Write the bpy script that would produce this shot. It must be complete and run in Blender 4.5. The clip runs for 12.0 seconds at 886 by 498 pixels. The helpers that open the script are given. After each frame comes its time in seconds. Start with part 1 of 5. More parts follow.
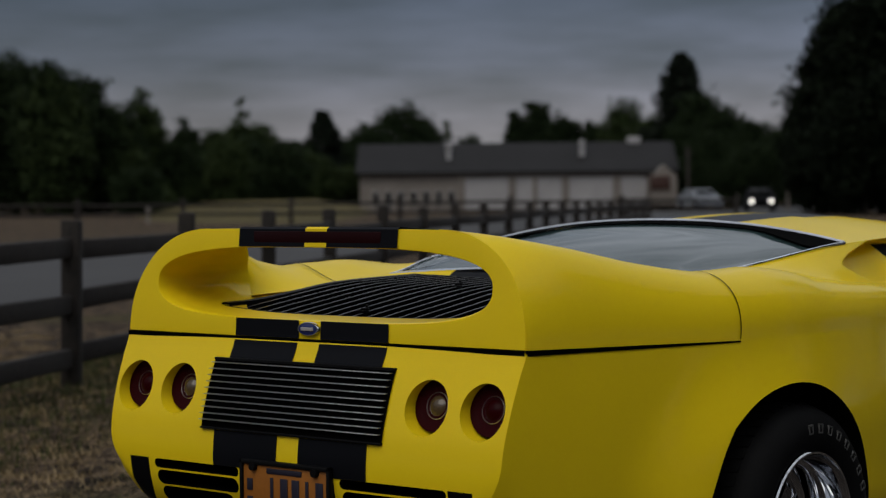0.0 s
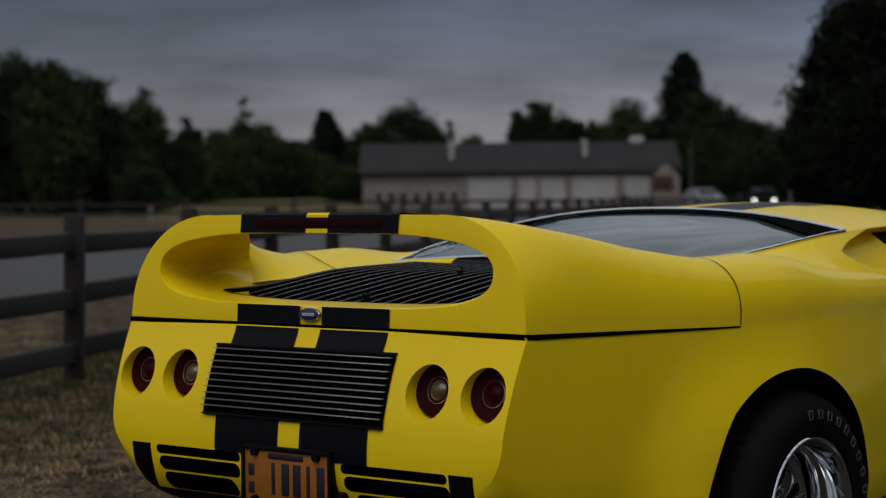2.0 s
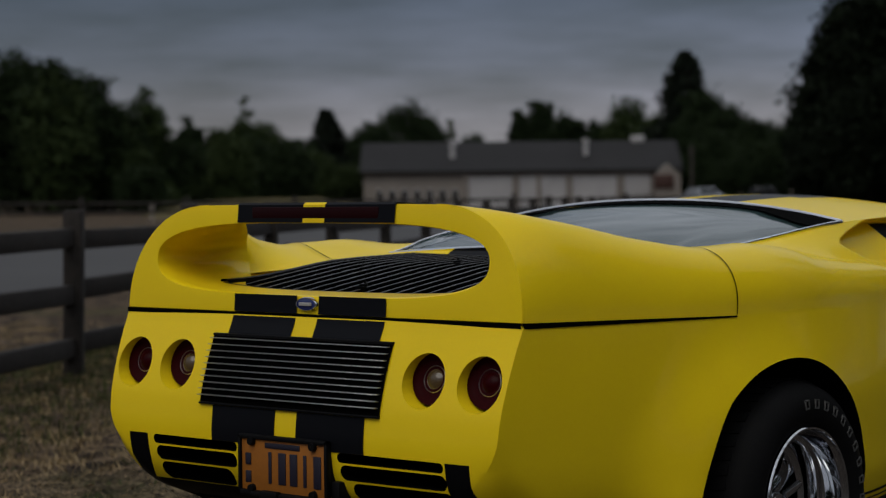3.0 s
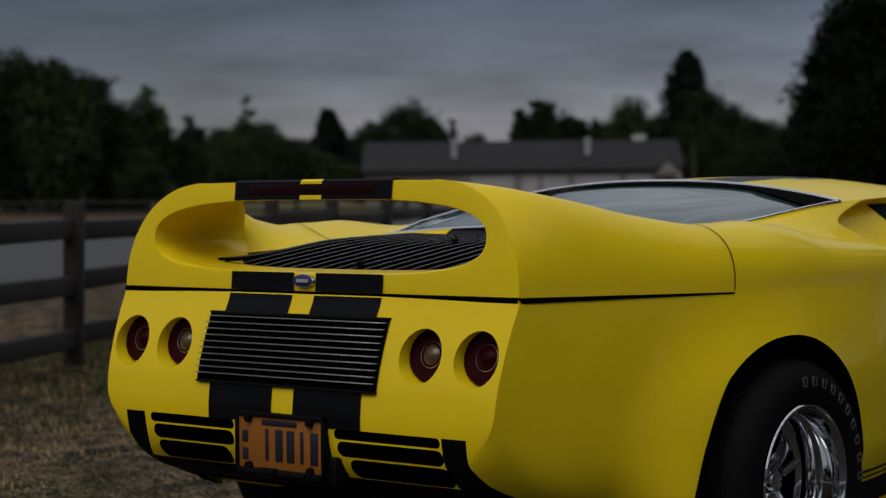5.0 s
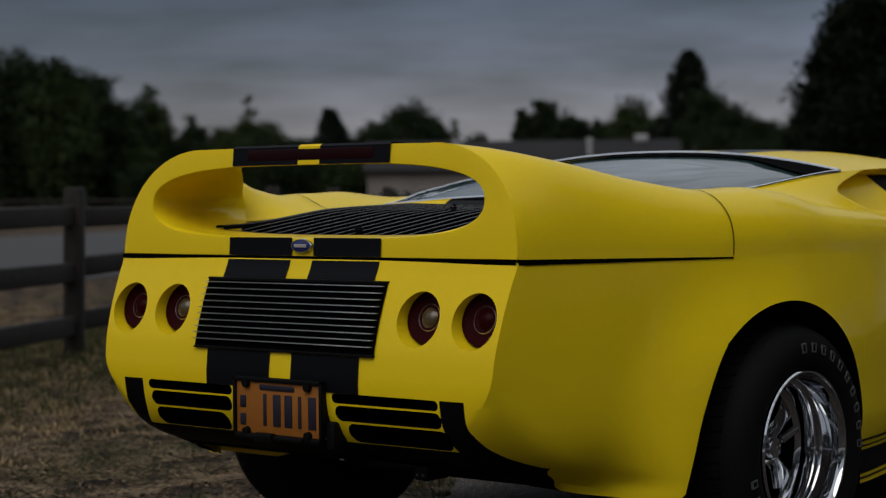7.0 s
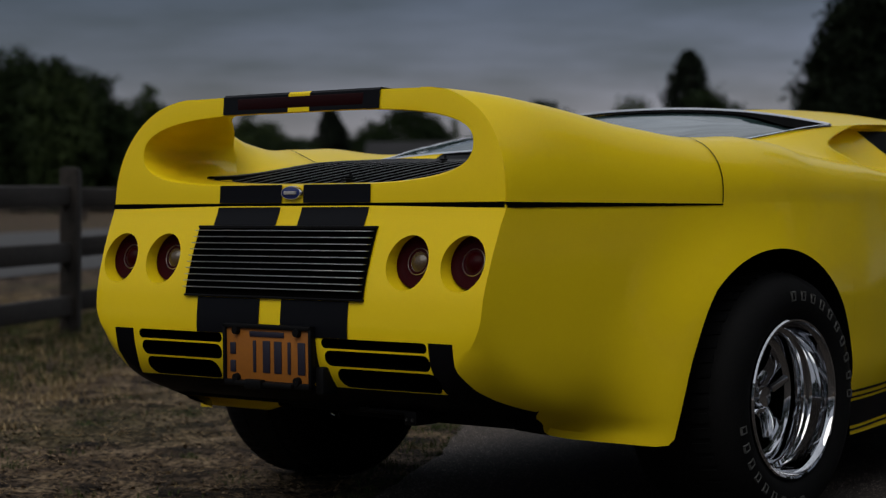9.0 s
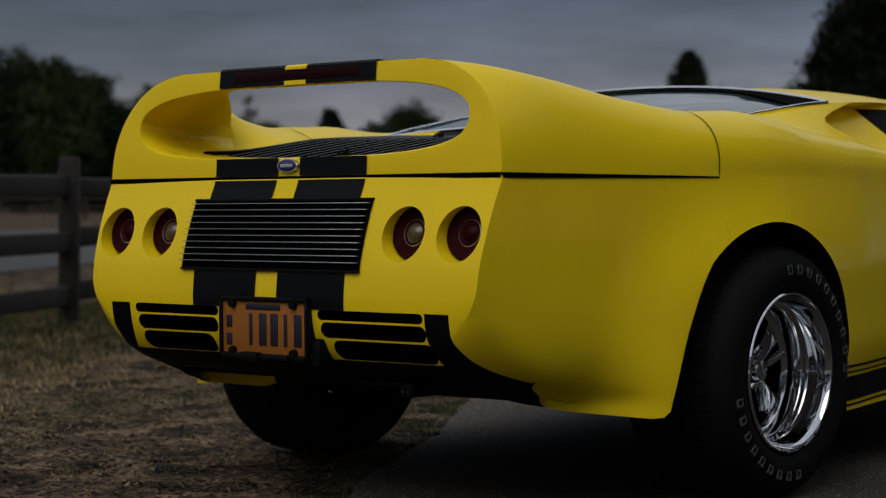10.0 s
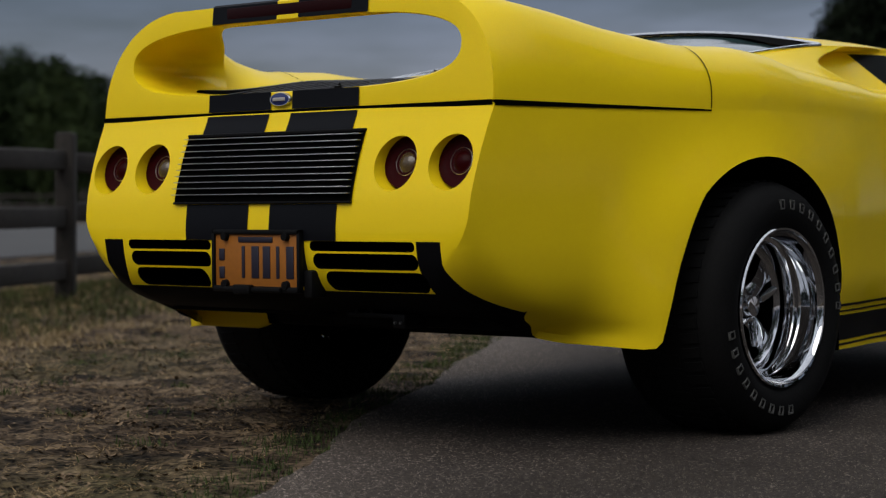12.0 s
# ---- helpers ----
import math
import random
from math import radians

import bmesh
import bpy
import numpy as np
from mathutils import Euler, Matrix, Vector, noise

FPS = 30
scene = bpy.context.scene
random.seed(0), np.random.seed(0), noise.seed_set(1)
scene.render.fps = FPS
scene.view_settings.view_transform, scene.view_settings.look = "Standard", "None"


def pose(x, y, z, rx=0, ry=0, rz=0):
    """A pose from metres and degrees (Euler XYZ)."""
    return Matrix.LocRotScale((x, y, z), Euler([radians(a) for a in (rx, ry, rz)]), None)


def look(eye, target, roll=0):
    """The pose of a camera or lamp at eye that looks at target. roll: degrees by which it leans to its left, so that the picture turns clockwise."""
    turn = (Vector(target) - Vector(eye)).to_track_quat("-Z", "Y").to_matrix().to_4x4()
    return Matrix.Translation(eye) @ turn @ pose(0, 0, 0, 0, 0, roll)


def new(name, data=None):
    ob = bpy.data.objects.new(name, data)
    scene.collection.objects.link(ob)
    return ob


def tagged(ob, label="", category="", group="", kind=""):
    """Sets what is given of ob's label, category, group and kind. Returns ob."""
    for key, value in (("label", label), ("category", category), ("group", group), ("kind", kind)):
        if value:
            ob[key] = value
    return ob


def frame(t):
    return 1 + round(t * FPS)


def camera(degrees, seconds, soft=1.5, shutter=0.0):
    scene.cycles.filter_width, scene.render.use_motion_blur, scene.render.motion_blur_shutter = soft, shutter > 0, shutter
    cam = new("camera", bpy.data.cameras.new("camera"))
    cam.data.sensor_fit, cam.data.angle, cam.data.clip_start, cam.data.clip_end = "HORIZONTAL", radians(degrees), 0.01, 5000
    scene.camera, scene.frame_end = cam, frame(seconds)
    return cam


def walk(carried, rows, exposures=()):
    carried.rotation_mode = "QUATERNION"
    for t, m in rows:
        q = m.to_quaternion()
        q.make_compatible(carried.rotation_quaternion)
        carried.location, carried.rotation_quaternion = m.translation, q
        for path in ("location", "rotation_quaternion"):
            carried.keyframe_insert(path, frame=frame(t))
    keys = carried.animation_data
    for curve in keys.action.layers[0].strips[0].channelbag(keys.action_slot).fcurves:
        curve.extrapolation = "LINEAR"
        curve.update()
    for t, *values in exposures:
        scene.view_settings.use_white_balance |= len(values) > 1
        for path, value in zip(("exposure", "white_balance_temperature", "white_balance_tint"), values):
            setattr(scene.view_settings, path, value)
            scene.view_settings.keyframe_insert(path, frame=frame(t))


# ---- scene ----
cam = camera(24.91, 12.0, soft=1.25)
# seconds, place, heading, pitch, roll: a slider that sinks from eye height to knee height behind the car
ROWS = [
    (0, 3.5165, -3.6261, 1.1983, 40.299, -1.532, 0.576),
    (0.5, 3.5278, -3.6343, 1.1900, 40.308, -1.527, 0.588),
    (1, 3.5274, -3.6309, 1.1849, 40.362, -1.528, 0.592),
    (1.5, 3.5285, -3.6330, 1.1747, 40.381, -1.534, 0.582),
    (2, 3.5307, -3.6353, 1.1626, 40.383, -1.529, 0.568),
    (2.5, 3.5360, -3.6342, 1.1497, 40.403, -1.538, 0.574),
    (3, 3.5419, -3.6324, 1.1383, 40.411, -1.549, 0.565),
    (5, 3.5483, -3.6216, 1.0793, 40.469, -1.547, 0.575),
    (5.5, 3.5435, -3.6135, 1.0578, 40.496, -1.539, 0.589),
    (6, 3.5400, -3.6131, 1.0336, 40.498, -1.530, 0.581),
    (6.5, 3.5444, -3.6111, 1.0132, 40.503, -1.518, 0.565),
    (7, 3.5492, -3.6098, 0.9889, 40.526, -1.526, 0.560),
    (9, 3.5752, -3.6011, 0.8522, 40.535, -1.486, 0.533),
    (9.5, 3.5816, -3.5979, 0.8130, 40.536, -1.475, 0.511),
    (10, 3.5825, -3.5958, 0.7811, 40.541, -1.455, 0.500),
    (10.5, 3.5859, -3.5967, 0.7466, 40.529, -1.440, 0.477),
    (11, 3.5920, -3.5959, 0.7026, 40.532, -1.439, 0.462),
    (11.5, 3.5983, -3.5951, 0.6526, 40.520, -1.424, 0.458),
    (12, 3.5999, -3.5923, 0.6096, 40.517, -1.409, 0.491),
]
walk(cam, [(t, pose(x, y, z, 90 + pitch, roll, yaw)) for t, x, y, z, yaw, pitch, roll in ROWS],
     exposures=[(0, -0.05), (7.0, -0.05), (9.0, -0.06), (10.0, -0.02), (10.5, 0.05), (11.0, 0.18), (11.5, 0.35), (12.0, 0.53)])
cam.data.dof.use_dof = True
cam.data.dof.focus_distance = 5.0
cam.data.dof.aperture_fstop = 4.2

# ---- world and light ----
world = bpy.data.worlds.new("overcast_evening")
scene.world = world
world.use_nodes = True
wn, wl = world.node_tree.nodes, world.node_tree.links
wn.clear()
w_out = wn.new("ShaderNodeOutputWorld")
w_bg = wn.new("ShaderNodeBackground")
w_sky = wn.new("ShaderNodeTexSky")
w_sky.sky_type, w_sky.sun_disc = "NISHITA", False
w_sky.sun_elevation, w_sky.sun_rotation = radians(50), radians(172)
w_dim = wn.new("ShaderNodeMix")
w_dim.data_type, w_dim.blend_type = "RGBA", "MULTIPLY"
w_dim.inputs[0].default_value = 1.0
w_dim.inputs[7].default_value = (0.012, 0.012, 0.012, 1)
w_co = wn.new("ShaderNodeTexCoord")
w_sep = wn.new("ShaderNodeSeparateXYZ")
w_ramp = wn.new("ShaderNodeValToRGB")
w_ramp.color_ramp.elements[0].position, w_ramp.color_ramp.elements[0].color = 0.0, (0.222, 0.214, 0.226, 1)
w_ramp.color_ramp.elements[1].position, w_ramp.color_ramp.elements[1].color = 0.10, (0.044, 0.052, 0.084, 1)
e = w_ramp.color_ramp.elements.new(0.035)
e.color = (0.156, 0.150, 0.178, 1)
e = w_ramp.color_ramp.elements.new(0.065)
e.color = (0.082, 0.088, 0.126, 1)
e = w_ramp.color_ramp.elements.new(0.32)
e.color = (0.42, 0.44, 0.48, 1)
e = w_ramp.color_ramp.elements.new(0.19)
e.color = (0.21, 0.225, 0.25, 1)
e = w_ramp.color_ramp.elements.new(0.75)
e.color = (0.48, 0.50, 0.54, 1)
w_map = wn.new("ShaderNodeMapping")
w_map.inputs["Scale"].default_value = (4.5, 4.5, 26.0)
w_noise = wn.new("ShaderNodeTexNoise")
w_noise.inputs["Scale"].default_value, w_noise.inputs["Detail"].default_value = 2.2, 6
w_noise.inputs["Roughness"].default_value = 0.55
w_cl = wn.new("ShaderNodeMapRange")
w_cl.inputs["From Min"].default_value, w_cl.inputs["From Max"].default_value = 0.3, 0.7
w_cl.inputs["To Min"].default_value, w_cl.inputs["To Max"].default_value = 0.60, 1.42
w_mul = wn.new("ShaderNodeVectorMath")
w_mul.operation = "SCALE"
w_add = wn.new("ShaderNodeVectorMath")
w_add.operation = "ADD"
wl.new(w_co.outputs["Generated"], w_sep.inputs[0])
wl.new(w_sep.outputs["Z"], w_ramp.inputs[0])
wl.new(w_co.outputs["Generated"], w_map.inputs["Vector"])
wl.new(w_map.outputs[0], w_noise.inputs["Vector"])
wl.new(w_noise.outputs["Fac"], w_cl.inputs["Value"])
wl.new(w_ramp.outputs[0], w_mul.inputs[0])
# the cloud is thinner towards the open road than over the wood
w_dot = wn.new("ShaderNodeVectorMath")
w_dot.operation = "DOT_PRODUCT"
w_dot.inputs[1].default_value = (0.7627, 0.6468, 0.0)
w_side = wn.new("ShaderNodeMapRange")
w_side.inputs["From Min"].default_value, w_side.inputs["From Max"].default_value = -0.22, 0.22
w_side.inputs["To Min"].default_value, w_side.inputs["To Max"].default_value = 0.74, 1.14
w_both = wn.new("ShaderNodeMath")
w_both.operation = "MULTIPLY"
wl.new(w_co.outputs["Generated"], w_dot.inputs[0])
wl.new(w_dot.outputs["Value"], w_side.inputs["Value"])
wl.new(w_cl.outputs[0], w_both.inputs[0])
wl.new(w_side.outputs[0], w_both.inputs[1])
wl.new(w_both.outputs[0], w_mul.inputs["Scale"])
wl.new(w_sky.outputs[0], w_dim.inputs[6])
wl.new(w_mul.outputs[0], w_add.inputs[0])
wl.new(w_dim.outputs[2], w_add.inputs[1])
wl.new(w_add.outputs[0], w_bg.inputs["Color"])
wl.new(w_bg.outputs[0], w_out.inputs["Surface"])
w_bg.inputs["Strength"].default_value = 1.0

sun_data = bpy.data.lights.new("sun", "SUN")
sun_data.energy, sun_data.angle, sun_data.color = 1.0, radians(45), (1.0, 0.95, 0.87)
sun = new("sun", sun_data)
sun.matrix_world = look((1.9, -12.9, 15.5), (0, 0, 0))


# ---- materials ----
def material(name, rgb, rough=0.5, metal=0.0, grain=0.0, scale=40.0, bump=0.0, coat=0.0, patch=0.0, patch_scale=3.0, spec=0.5, ior=1.45, gloss=0.03):
    """A surface with colour variation at two scales, fine relief and an optional clear coat."""
    m = bpy.data.materials.new(name)
    m.use_nodes = True
    n, l = m.node_tree.nodes, m.node_tree.links
    b = n["Principled BSDF"]
    b.inputs["Base Color"].default_value = (*rgb, 1)
    b.inputs["Roughness"].default_value, b.inputs["Metallic"].default_value = rough, metal
    b.inputs["Coat Weight"].default_value, b.inputs["Coat Roughness"].default_value = coat, gloss
    b.inputs["Specular IOR Level"].default_value, b.inputs["IOR"].default_value = spec, ior
    co = n.new("ShaderNodeTexCoord")
    if grain or patch:
        fine = n.new("ShaderNodeTexNoise")
        fine.inputs["Scale"].default_value, fine.inputs["Detail"].default_value = scale, 6
        broad = n.new("ShaderNodeTexNoise")
        broad.inputs["Scale"].default_value, broad.inputs["Detail"].default_value = patch_scale, 4
        l.new(co.outputs["Object"], fine.inputs["Vector"])
        l.new(co.outputs["Object"], broad.inputs["Vector"])
        r1 = n.new("ShaderNodeMapRange")
        r1.inputs["From Min"].default_value, r1.inputs["From Max"].default_value = 0.3, 0.7
        r1.inputs["To Min"].default_value, r1.inputs["To Max"].default_value = 1 - grain, 1 + grain
        r2 = n.new("ShaderNodeMapRange")
        r2.inputs["From Min"].default_value, r2.inputs["From Max"].default_value = 0.3, 0.7
        r2.inputs["To Min"].default_value, r2.inputs["To Max"].default_value = 1 - patch, 1 + patch
        l.new(fine.outputs["Fac"], r1.inputs["Value"])
        l.new(broad.outputs["Fac"], r2.inputs["Value"])
        k = n.new("ShaderNodeMath")
        k.operation = "MULTIPLY"
        l.new(r1.outputs[0], k.inputs[0])
        l.new(r2.outputs[0], k.inputs[1])
        v = n.new("ShaderNodeVectorMath")
        v.operation = "SCALE"
        v.inputs[0].default_value = rgb
        l.new(k.outputs[0], v.inputs["Scale"])
        l.new(v.outputs[0], b.inputs["Base Color"])
        if bump:
            bn = n.new("ShaderNodeBump")
            bn.inputs["Strength"].default_value, bn.inputs["Distance"].default_value = bump, 0.01
            l.new(fine.outputs["Fac"], bn.inputs["Height"])
            l.new(bn.outputs[0], b.inputs["Normal"])
    return m


M_YELLOW = material("yellow_paint", (0.84, 0.610, 0.010), 0.5, grain=0.015, scale=300, patch=0.02, patch_scale=4, coat=0.42, spec=0.02, gloss=0.12)
M_BODY = material("yellow_black_paint_with_shade", (0.84, 0.610, 0.010), 0.5, grain=0.015, scale=300, patch=0.02, patch_scale=4, coat=0.42, spec=0.02, gloss=0.12)
M_STRIPE = material("black_stripe_paint", (0.0038, 0.0042, 0.006), 0.45, grain=0.10, scale=200, patch=0.15, coat=0.03, spec=0.1)
M_BLACK = material("black_trim", (0.004, 0.004, 0.0045), 0.5, grain=0.2, scale=120, patch=0.2, spec=0.12)
M_LID = material("closing_lid", (0.003, 0.003, 0.003), 0.8)
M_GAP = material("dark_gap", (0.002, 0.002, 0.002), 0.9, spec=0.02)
M_UNDER = material("underbody_black", (0.004, 0.004, 0.004), 0.8, grain=0.3, scale=60, patch=0.3, spec=0.1)
M_CHROME = material("chrome", (0.80, 0.81, 0.83), 0.10, 1.0)
M_FIN = material("polished_fin", (0.56, 0.56, 0.57), 0.3, 0.9)
M_RIM = material("polished_rim", (0.55, 0.56, 0.58), 0.035, 1.0)
M_SIDEGLASS = material("dark_side_glass", (0.004, 0.005, 0.005), 0.5, spec=0.05)
M_RUBBER = material("tyre_rubber", (0.005, 0.005, 0.0052), 0.75, grain=0.25, scale=150, bump=0.1, patch=0.2, patch_scale=8, spec=0.12)
M_LETTER = material("raised_white_lettering", (0.085, 0.085, 0.082), 0.7, grain=0.2, scale=200)
M_RED = material("red_lens", (0.024, 0.0010, 0.0020), 0.3, coat=0.0, spec=0.06, grain=0.3, scale=250)
M_DARKRED = material("brake_light_lens", (0.014, 0.0012, 0.0020), 0.5, spec=0.1, grain=0.2, scale=300)
M_AMBER = material("clear_amber_lens", (0.075, 0.05, 0.024), 0.2, coat=0.3, grain=0.2, scale=200)
M_PLATE = material("orange_plate", (0.29, 0.098, 0.007), 0.6, grain=0.06, scale=90, patch=0.1, patch_scale=14)
M_PLATE_BAR = material("plate_dark_blue", (0.012, 0.010, 0.022), 0.5)
M_BADGE = material("badge_blue", (0.015, 0.025, 0.12), 0.25, coat=0.6)
M_GLASS = material("tinted_glass", (0.030, 0.055, 0.056), 0.05, coat=0.0, spec=0.42, ior=1.5)
M_STEEL = material("dull_steel", (0.10, 0.10, 0.10), 0.5, 0.7, grain=0.3, scale=60)
M_WOOD = material("weathered_fence_wood", (0.0165, 0.0130, 0.0105), 0.85, grain=0.4, scale=24, bump=0.4, patch=0.3, patch_scale=2)
M_BARK = material("bark", (0.03, 0.025, 0.02), 0.9, grain=0.4, scale=8, bump=0.4)
M_ROOF = material("grey_shingle_roof", (0.0098, 0.0092, 0.0098), 0.9, grain=0.25, scale=3, patch=0.2, patch_scale=0.3)
M_SIDING = material("cream_siding", (0.19, 0.166, 0.145), 0.7, grain=0.06, scale=5, patch=0.1, patch_scale=0.5)
M_WHITE = material("white_door_paint", (0.34, 0.33, 0.33), 0.6, grain=0.05, scale=4, patch=0.08, patch_scale=0.6)
M_DARKWIN = material("dark_window_glass", (0.01, 0.011, 0.012), 0.1)
M_REDWOOD = material("red_brown_sign_board", (0.045, 0.018, 0.012), 0.7, grain=0.1, scale=6)
M_CARWHITE = material("silver_white_car_paint", (0.20, 0.215, 0.24), 0.4, coat=0.3)
M_CARDARK = material("dark_car_paint", (0.004, 0.0042, 0.005), 0.6, spec=0.05)


def paint_tail_black_and_shade(m):
    """The lower tail is painted black: two curved bands beside the slots, and the lip below them. Shade along the
    flank's low edge is put into the colour too.
    """
    n, l = m.node_tree.nodes, m.node_tree.links
    b = n["Principled BSDF"]
    old = b.inputs["Base Color"].links[0].from_socket
    co = n.new("ShaderNodeTexCoord")
    sep = n.new("ShaderNodeSeparateXYZ")
    l.new(co.outputs["Object"], sep.inputs[0])

    def op(kind, a, c):
        k = n.new("ShaderNodeMath")
        k.operation = kind
        for i, v in enumerate((a, c)):
            if isinstance(v, (int, float)):
                k.inputs[i].default_value = v
            elif v is not None:
                l.new(v, k.inputs[i])
        return k.outputs[0]

    x, y, z = op("ABSOLUTE", sep.outputs[0], None), sep.outputs[1], sep.outputs[2]
    drop = op("MAXIMUM", op("SUBTRACT", 0.47, z), 0.0)
    drop2 = op("MULTIPLY", drop, drop)
    outside = op("ADD", op("MULTIPLY", drop2, 4.2), 0.593)
    inside = op("ADD", op("MULTIPLY", drop2, 3.0), 0.519)
    band = op("MULTIPLY", op("LESS_THAN", x, outside), op("GREATER_THAN", x, inside))
    band = op("MULTIPLY", band, op("LESS_THAN", z, 0.512))
    lip = op("MULTIPLY", op("LESS_THAN", x, outside), op("LESS_THAN", z, 0.3885))
    # deep shade under the flank's low edge, put into the colour as black
    low = op("LESS_THAN", z, op("SUBTRACT", 0.427, op("MULTIPLY", y, 0.60)))
    mask = op("MULTIPLY", op("MAXIMUM", band, lip), op("LESS_THAN", y, 0.14))
    beside = op("MULTIPLY", op("GREATER_THAN", y, 0.138), op("LESS_THAN", y, 0.30))
    mask = op("MAXIMUM", mask, op("MULTIPLY", low, beside))
    mix = n.new("ShaderNodeMix")
    mix.data_type = "RGBA"
    l.new(mask, mix.inputs[0])
    l.new(old, mix.inputs[6])
    mix.inputs[7].default_value = (0.004, 0.004, 0.005, 1)
    l.new(op("SUBTRACT", 0.42, op("MULTIPLY", mask, 0.38)), b.inputs["Coat Weight"])
    l.new(mix.outputs[2], b.inputs["Base Color"])


paint_tail_black_and_shade(M_BODY)


# ---- mesh helpers ----
def part(name, bm, mat, parent=None, label="", smooth=True, angle=40.0):
    """Links a bmesh as one mesh object under a thing or a part."""
    me = bpy.data.meshes.new(name)
    bm.normal_update()
    if smooth:
        for f_ in bm.faces:
            f_.smooth = True
        for e_ in bm.edges:
            if len(e_.link_faces) == 2 and e_.calc_face_angle(0) > radians(angle):
                e_.smooth = False
    bm.to_mesh(me)
    bm.free()
    for m_ in (mat if isinstance(mat, (list, tuple)) else [mat]):
        me.materials.append(m_)
    ob = new(name, me)
    if parent is not None:
        ob.parent = parent
    if label:
        ob["label"] = label
    return ob


def thing(name, at, label, category, group="", turn=0.0):
    ob = new(name)
    ob.matrix_world = pose(*at, 0, 0, turn)
    return tagged(ob, label, category, group)


def box(bm, x0, x1, y0, y1, z0, z1, bevel=0.0, m=None, segments=2):
    made = bmesh.ops.create_cube(bm, size=1)["verts"]
    t = Matrix.Translation(((x0 + x1) / 2, (y0 + y1) / 2, (z0 + z1) / 2)) @ Matrix.Diagonal((x1 - x0, y1 - y0, z1 - z0, 1))
    bmesh.ops.transform(bm, matrix=t, verts=made)
    if bevel:
        edges = list({e_ for v in made for e_ in v.link_edges})
        out = bmesh.ops.bevel(bm, geom=edges, offset=bevel, segments=segments, affect="EDGES", profile=0.5)
        made = list({v for f_ in out["faces"] for v in f_.verts} | {v for v in made if v.is_valid})
    if m is not None:
        bmesh.ops.transform(bm, matrix=m, verts=[v for v in made if v.is_valid])
    return bm


def grid(bm, rows, mat=0, close=False, flip=False):
    """Faces between rows of places, all rows of one length. Returns the vertices, row by row."""
    vs = [[bm.verts.new(p) for p in r] for r in rows]
    n = len(vs[0])
    for a, b in zip(vs, vs[1:]):
        for i in range(n if close else n - 1):
            j = (i + 1) % n
            q = (a[i], a[j], b[j], b[i])
            f_ = bm.faces.new(q[::-1] if flip else q)
            f_.material_index = mat
    return vs


def lathe(bm, profile, steps=40, axis="y", centre=(0, 0, 0), mat=0):
    """Turns (distance along the axis, radius) pairs round an axis."""
    rows = []
    for along, r in profile:
        ring = []
        for i in range(steps):
            a = 2 * math.pi * i / steps
            c, s = r * math.cos(a), r * math.sin(a)
            p = (c, along, s) if axis == "y" else (along, c, s) if axis == "x" else (c, s, along)
            ring.append(Vector(p) + Vector(centre))
        rows.append(ring)
    vs = grid(bm, rows, mat, close=True)
    return vs


def tube(bm, path, radius, steps=8):
    """A round bar along a path."""
    rows = []
    pts = [Vector(p) for p in path]
    for i, p in enumerate(pts):
        d = (pts[min(i + 1, len(pts) - 1)] - pts[max(i - 1, 0)]).normalized()
        side = d.cross(Vector((0, 0, 1)))
        side = side.normalized() if side.length > 1e-4 else Vector((1, 0, 0))
        up = side.cross(d).normalized()
        r = radius[i] if isinstance(radius, (list, tuple)) else radius
        rows.append([p + side * r * math.cos(a) + up * r * math.sin(a) for a in (2 * math.pi * k / steps for k in range(steps))])
    vs = grid(bm, rows, 0, close=True)
    bm.faces.new(vs[0][::-1])
    bm.faces.new(vs[-1])
    bmesh.ops.recalc_face_normals(bm, faces=bm.faces[:])
    return bm


def spline(x, knots):
    """A smooth curve through (x, y) knots (monotone cubic)."""
    xs = [k[0] for k in knots]
    ys = [k[1] for k in knots]
    if x <= xs[0]:
        return ys[0]
    if x >= xs[-1]:
        return ys[-1]
    i = max(j for j in range(len(xs) - 1) if xs[j] <= x)
    d = [(ys[j + 1] - ys[j]) / (xs[j + 1] - xs[j]) for j in range(len(xs) - 1)]

    def tangent(j):
        if j == 0:
            return d[0]
        if j == len(xs) - 1:
            return d[-1]
        return 0.0 if d[j - 1] * d[j] <= 0 else 2 * d[j - 1] * d[j] / (d[j - 1] + d[j])

    h = xs[i + 1] - xs[i]
    t = (x - xs[i]) / h
    return ((2 * t**3 - 3 * t**2 + 1) * ys[i] + (t**3 - 2 * t**2 + t) * h * tangent(i) + (-2 * t**3 + 3 * t**2) * ys[i + 1] + (t**3 - t**2) * h * tangent(i + 1))


def ease(a, b, x):
    t = min(1.0, max(0.0, (x - a) / (b - a)))
    return t * t * (3 - 2 * t)


